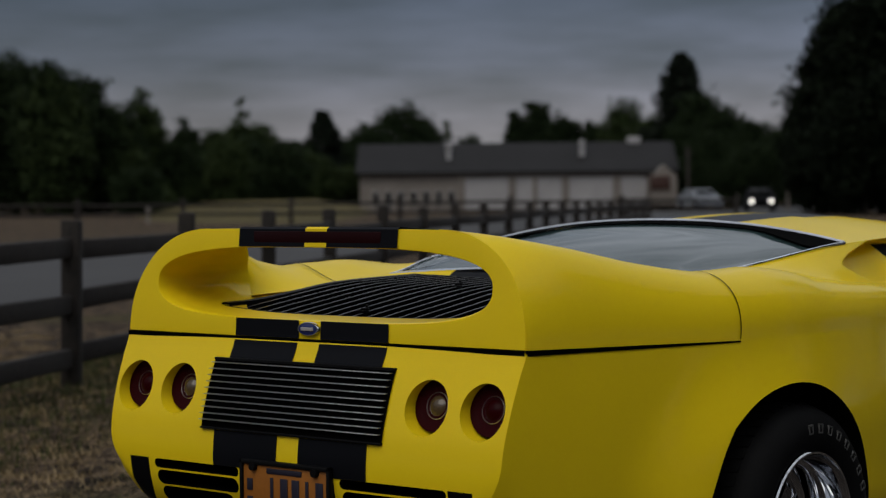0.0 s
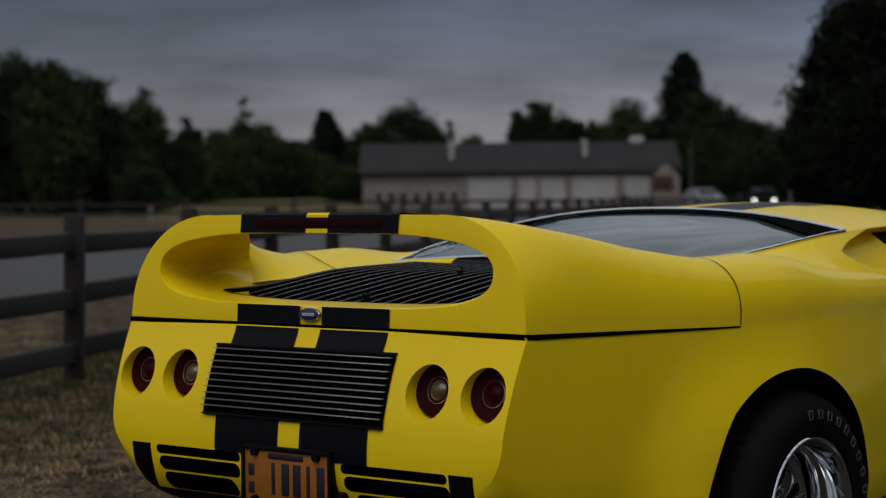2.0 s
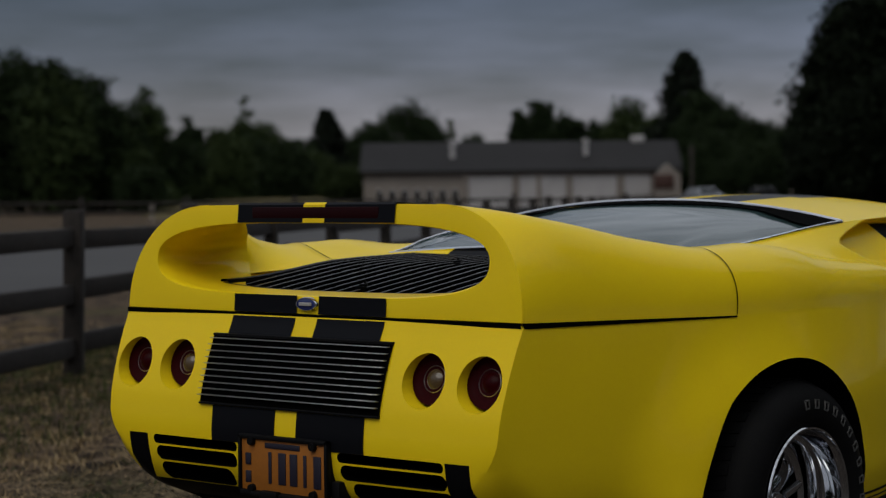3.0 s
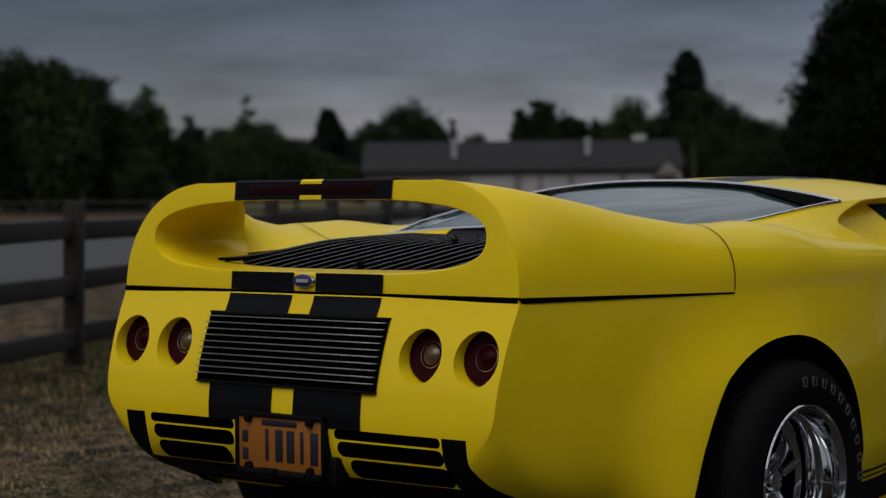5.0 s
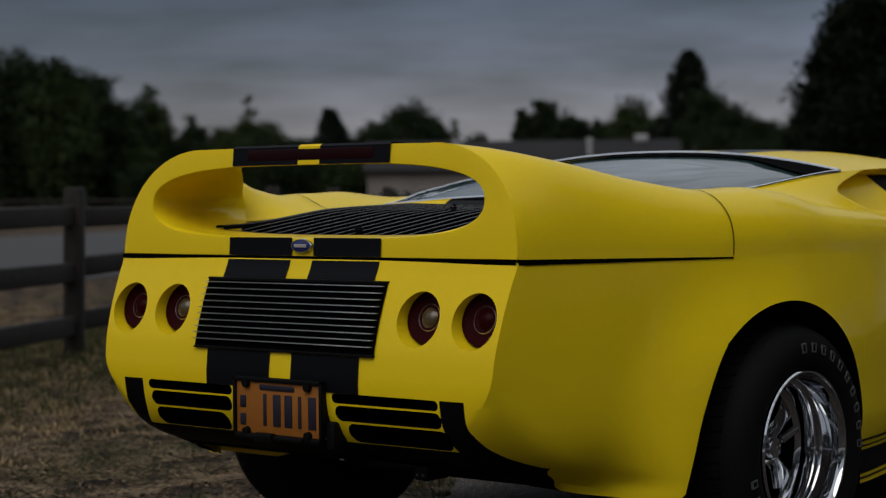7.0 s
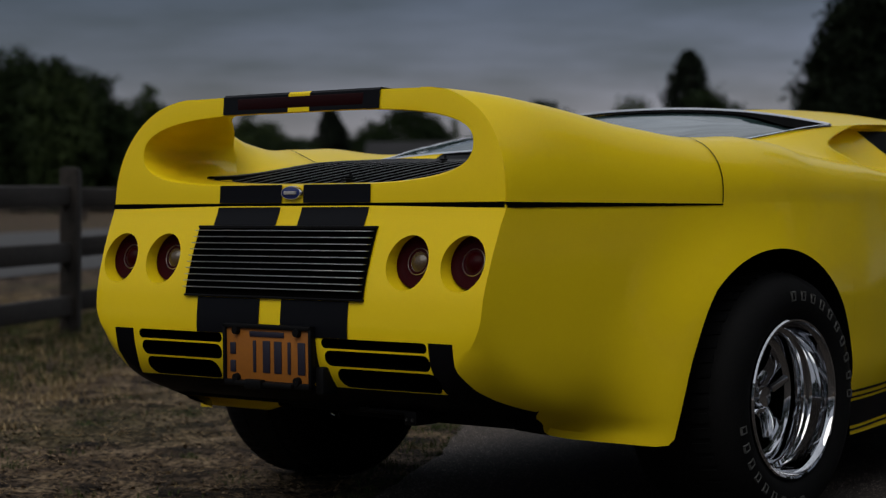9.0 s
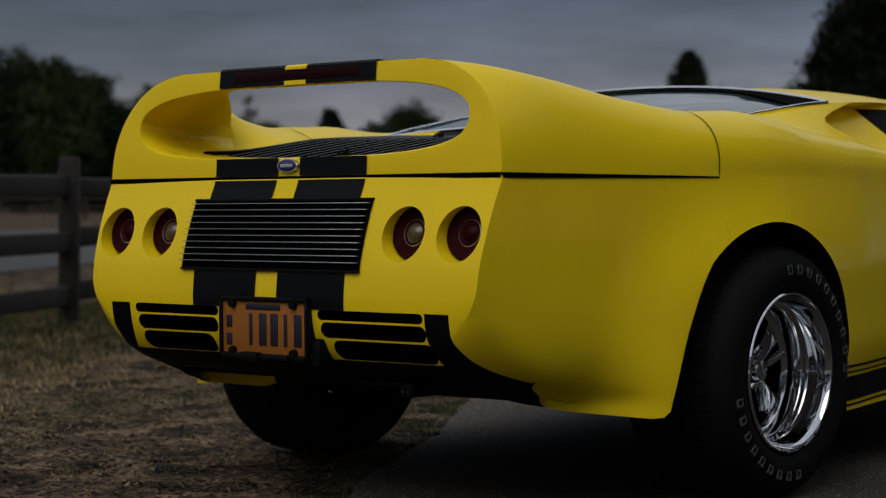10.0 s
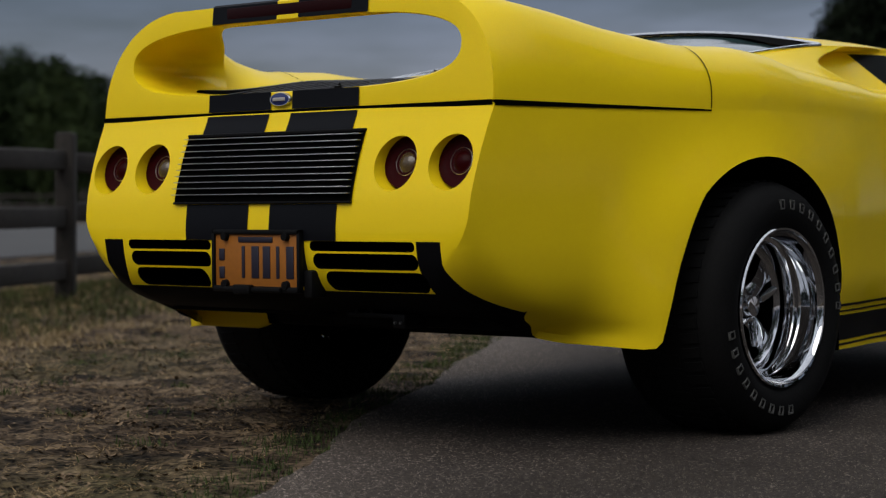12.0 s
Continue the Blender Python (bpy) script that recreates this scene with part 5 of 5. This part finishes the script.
def build_shrub(px, d, h, w):
    """A low round bush: short stems under a dense cap of small leaves."""
    rng = np.random.default_rng(int(px))
    shrub = thing("shrub", out((px - 784) * K * d, d), "low dark green bush in the yellowing meadow", "shrub", "bushes in the meadow")
    bm_ = bmesh.new()
    for a in range(5):
        tube(bm_, [(0, 0, -0.05), (0.2 * w * math.cos(a * 1.26), 0.2 * w * math.sin(a * 1.26), h * 0.5)], [0.05, 0.02], 6)
    part("stem", bm_, M_BARK, shrub)
    n_ = 1800
    v = rng.normal(size=(n_, 3))
    v /= np.linalg.norm(v, axis=1)[:, None]
    c = v * (rng.uniform(0.3, 1.0, n_) ** 0.5 * rng.uniform(0.85, 1.1, n_))[:, None] * np.array([w / 2, w / 2, h / 2]) + np.array([0, 0, h / 2])
    a = rng.normal(size=(n_, 3)) * 0.09
    b = rng.normal(size=(n_, 3)) * 0.06
    q = np.stack([c - a, c + b, c + a, c - b], 1).reshape(-1, 3)
    q[:, 2] = np.maximum(q[:, 2], 0.02)
    me = bpy.data.meshes.new("foliage")
    me.from_pydata(q.tolist(), [], np.arange(4 * n_).reshape(-1, 4).tolist())
    me.materials.append(M_LEAF2)
    new("foliage", me).parent = shrub


for px, d, h, w in ((165, 142, 1.9, 2.2), (232, 141, 1.7, 2.0), (287, 138, 2.0, 1.9), (110, 140, 1.6, 2.6)):
    build_shrub(px, d, h, w)


# ---- parked and standing cars in the distance ----
def build_far_car(at, turn, mat, label, lights=False):
    c = thing("parked_car", at, label, "car", "cars by the road", turn)
    bm = bmesh.new()
    prof = [(-2.1, 0.35), (-2.15, 0.75), (-1.2, 0.95), (-0.5, 1.42), (0.9, 1.45), (1.7, 0.98), (2.15, 0.9), (2.2, 0.35)]
    rows = [[Vector((x * s, y, z)) for y, z in prof] for x, s in ((-0.88, 1), (-0.70, 1), (0.70, 1), (0.88, 1))]
    for r_, lift in ((0, 0), (3, 0)):
        for v in rows[r_]:
            if v.z > 1.0:
                v.z -= 0.12
                v.x *= 0.8
    vs = grid(bm, rows, 0)
    for r_ in (vs[0], vs[-1]):
        bm.faces.new(r_)
    for a, b in zip(vs, vs[1:]):
        bm.faces.new((a[0], b[0], b[-1], a[-1]))
    bmesh.ops.recalc_face_normals(bm, faces=bm.faces[:])
    part("body", bm, mat, c)
    bm = bmesh.new()
    box(bm, -0.62, 0.62, -1.05, -0.52, 0.98, 1.36, 0.05, pose(0, 0, 0.0))
    part("windscreen", bm, M_DARKWIN, c)
    for x in (-0.8, 0.8):
        for y in (-1.35, 1.3):
            bm = bmesh.new()
            lathe(bm, [(x - 0.1, 0.02), (x - 0.1, 0.30), (x - 0.08, 0.33), (x + 0.08, 0.33), (x + 0.1, 0.30), (x + 0.1, 0.02)], 24, "x", (0, y, 0.33))
            part("wheel", bm, M_RUBBER, c)
    for x in (-0.58, 0.58):
        bm = bmesh.new()
        lathe(bm, [(-2.16, 0.0005), (-2.19, 0.05), (-2.17, 0.11), (-2.10, 0.12)], 20, "y", (x, 0, 0.66))
        part("headlight", bm, M_LIT if lights else M_CHROME, c, "lit white headlight" if lights else "")
    return c


M_LIT = bpy.data.materials.new("lit_headlight")
M_LIT.use_nodes = True
M_LIT.node_tree.nodes["Principled BSDF"].inputs["Emission Color"].default_value = (1.0, 0.97, 0.88, 1)
M_LIT.node_tree.nodes["Principled BSDF"].inputs["Emission Strength"].default_value = 2.2
d = 122.0
build_far_car(out((1344 - 784) * K * d, d), 40.3 - 6, M_CARDARK, "dark car on the road with its headlights lit", True)
d = 138.0
build_far_car(out((1238 - 784) * K * d, d), 40.3 + 14, M_CARWHITE, "silver car parked beside the barn")


# small pale posts and a pole by the road
def build_post(px, d, h, r, mat, name, label):
    p = thing(name, out((px - 784) * K * d, d), label, "post")
    bm_ = bmesh.new()
    lathe(bm_, [(-0.1, r), (h, r * 0.9), (h + 0.02, r * 0.6), (h + 0.03, 0.001)], 12, "z")
    part("shaft", bm_, mat, p)
    bm_ = bmesh.new()
    lathe(bm_, [(h * 0.86, r * 1.25), (h * 0.9, r * 1.35), (h * 0.94, r * 1.25)], 12, "z")
    part("collar", bm_, mat, p)


build_post(1394, 118, 3.0, 0.07, M_SIDING, "white_post", "slender white post under the dark trees")
build_post(1443, 125, 0.9, 0.17, M_WHITE, "marker_post", "short white marker post by the road")
build_post(1218, 150, 4.6, 0.14, M_BARK, "utility_pole", "thin wooden pole beside the barn")
build_post(563, 140, 0.8, 0.16, M_WHITE, "marker_post", "short white marker post by the barn")
build_post(262, 96, 0.8, 0.10, M_SIDING, "marker_post", "short pale marker post in the meadow")

# unseen trees added behind and beside the drive, for paint and chrome to mirror
for k in range(26):
    a = radians(-60 + 240 * k / 25)
    beside = 1.0 if -1.35 < a - 1.2 < 1.76 else 0.0
    r = 62 + 14 * math.sin(k * 2.3) - beside * (22 + 10 * math.sin(k * 2.3))
    # unseen trees pulled closer to keep light off the car's forward flank
    if 0.1 < a - 1.2 < 1.3:
        r -= 13
    at = Vector((3 + r * math.cos(a - 1.2), -4 + r * math.sin(a - 1.2), 0))
    build_tree(at, (11 + 3 * math.sin(k * 1.7)) * (1 + 0.8 * beside), 10.5 + 2.5 * beside, "broad", M_LEAF, 1500 if not beside else 4000, "dark leafy tree at the edge of the meadow or added out of view", 0.05)


# ---- grass, straw and litter beside the drive ----
def strands(name, count, place, length, width, lean, mat, label, seed):
    """Loose blades of grass or straw, too many to count: one object."""
    rng = np.random.default_rng(seed)
    p = place(rng, count)
    h = rng.uniform(*length, len(p))
    a = rng.uniform(0, 2 * np.pi, len(p))
    tilt = rng.uniform(*lean, len(p))
    d = np.stack([np.cos(a) * np.sin(tilt), np.sin(a) * np.sin(tilt), np.cos(tilt)], 1)
    s = np.stack([-np.sin(a), np.cos(a), np.zeros(len(p))], 1) * rng.uniform(*width, len(p))[:, None]
    tip = p + d * h[:, None]
    mid = p + d * h[:, None] * 0.55 + np.array([0, 0, 1]) * (0.06 * h * np.cos(tilt))[:, None]
    v = np.stack([p - s, p + s, mid + s * 0.7, tip, mid - s * 0.7], 1).reshape(-1, 3)
    f = [(5 * i, 5 * i + 1, 5 * i + 2, 5 * i + 3, 5 * i + 4) for i in range(len(p))]
    me = bpy.data.meshes.new(name)
    me.from_pydata(v.tolist(), [], f)
    me.materials.append(mat)
    return tagged(new(name, me), label, "grass", kind="stuff")


ED, EN, E0 = np.array(EDGE_D), np.array(EDGE_N), np.array(EDGE0)


def along_edge(near, far, s0=-0.6, s1=2.2, clump=0.6):
    """Places beside the drive, from near to far metres off its edge, gathered into clumps."""
    def place(rng, count):
        k = max(8, count // 55)
        cs, cd = rng.uniform(s0, s1, k), rng.uniform(near, far, k)
        w = rng.integers(0, k, count)
        loose = rng.uniform(size=count) > clump
        spread = rng.uniform(0.02, 0.07, k)[w]
        s = np.where(loose, rng.uniform(s0, s1, count), cs[w] + rng.normal(size=count) * spread * 0.22)
        o = np.where(loose, rng.uniform(near, far, count), np.maximum(near, cd[w] + rng.normal(size=count) * spread))
        q = E0 + s[:, None] * ED + o[:, None] * EN
        q[:, 2] = [ground_z(x, y) - 0.002 for x, y in q[:, :2]]
        return q
    return place


def along_fence(near, far):
    """Places along the near fence, from near to far metres on the drive's side of it."""
    def place(rng, count):
        a = rng.uniform(5.0, 30.0, count) ** 0.9
        o = near + (far - near) * rng.uniform(0, 1, count) ** 1.5
        q = np.array([out(-4.74 + 0.181 * b + c, b) for b, c in zip(a, o)])
        q[:, 2] = [ground_z(x, y) - 0.002 for x, y in q[:, :2]]
        return q
    return place


M_STRAW = leaf_material("dry_straw", (0.31, 0.22, 0.115), 0.6)
M_PALE = leaf_material("pale_dry_grass", (0.30, 0.225, 0.125), 0.5)
M_GRASS = leaf_material("green_grass", (0.044, 0.062, 0.021), 0.5)
M_DRYGREEN = leaf_material("dull_green_grass", (0.056, 0.062, 0.024), 0.5)
M_LITTER = leaf_material("dead_leaf_litter", (0.15, 0.105, 0.066), 0.6)
strands("grass_fringe", 9000, along_edge(-0.02, 0.15, clump=0.7), (0.008, 0.030), (0.001, 0.0022), (0.1, 1.1), M_GRASS, "green grass growing along the ragged asphalt edge", 3)
strands("straw", 120000, along_edge(0.12, 4.6, clump=0.85), (0.010, 0.040), (0.0005, 0.0011), (1.2, 1.54), M_STRAW, "dry straw lying over bare dirt", 4)
strands("grass_tufts", 7000, along_edge(0.3, 5.0, clump=0.96), (0.01, 0.035), (0.001, 0.0025), (0.1, 1.2), M_GRASS, "scattered green grass tufts in the dirt", 5)
strands("litter", 50000, along_edge(0.02, 4.2, clump=0.6), (0.006, 0.026), (0.003, 0.009), (1.0, 1.57), M_LITTER, "brown leaf litter and chips on the dirt", 6)
strands("meadow_straw", 60000, along_edge(1.6, 7.5, -0.8, 3.0, clump=0.9), (0.02, 0.06), (0.0012, 0.003), (0.4, 1.4), M_PALE, "pale dry grass before the fence", 8)
strands("fence_grass", 22000, along_fence(-0.6, 1.3), (0.02, 0.09), (0.002, 0.005), (0.1, 1.0), M_DRYGREEN, "dull green grass along the foot of the fence", 7)
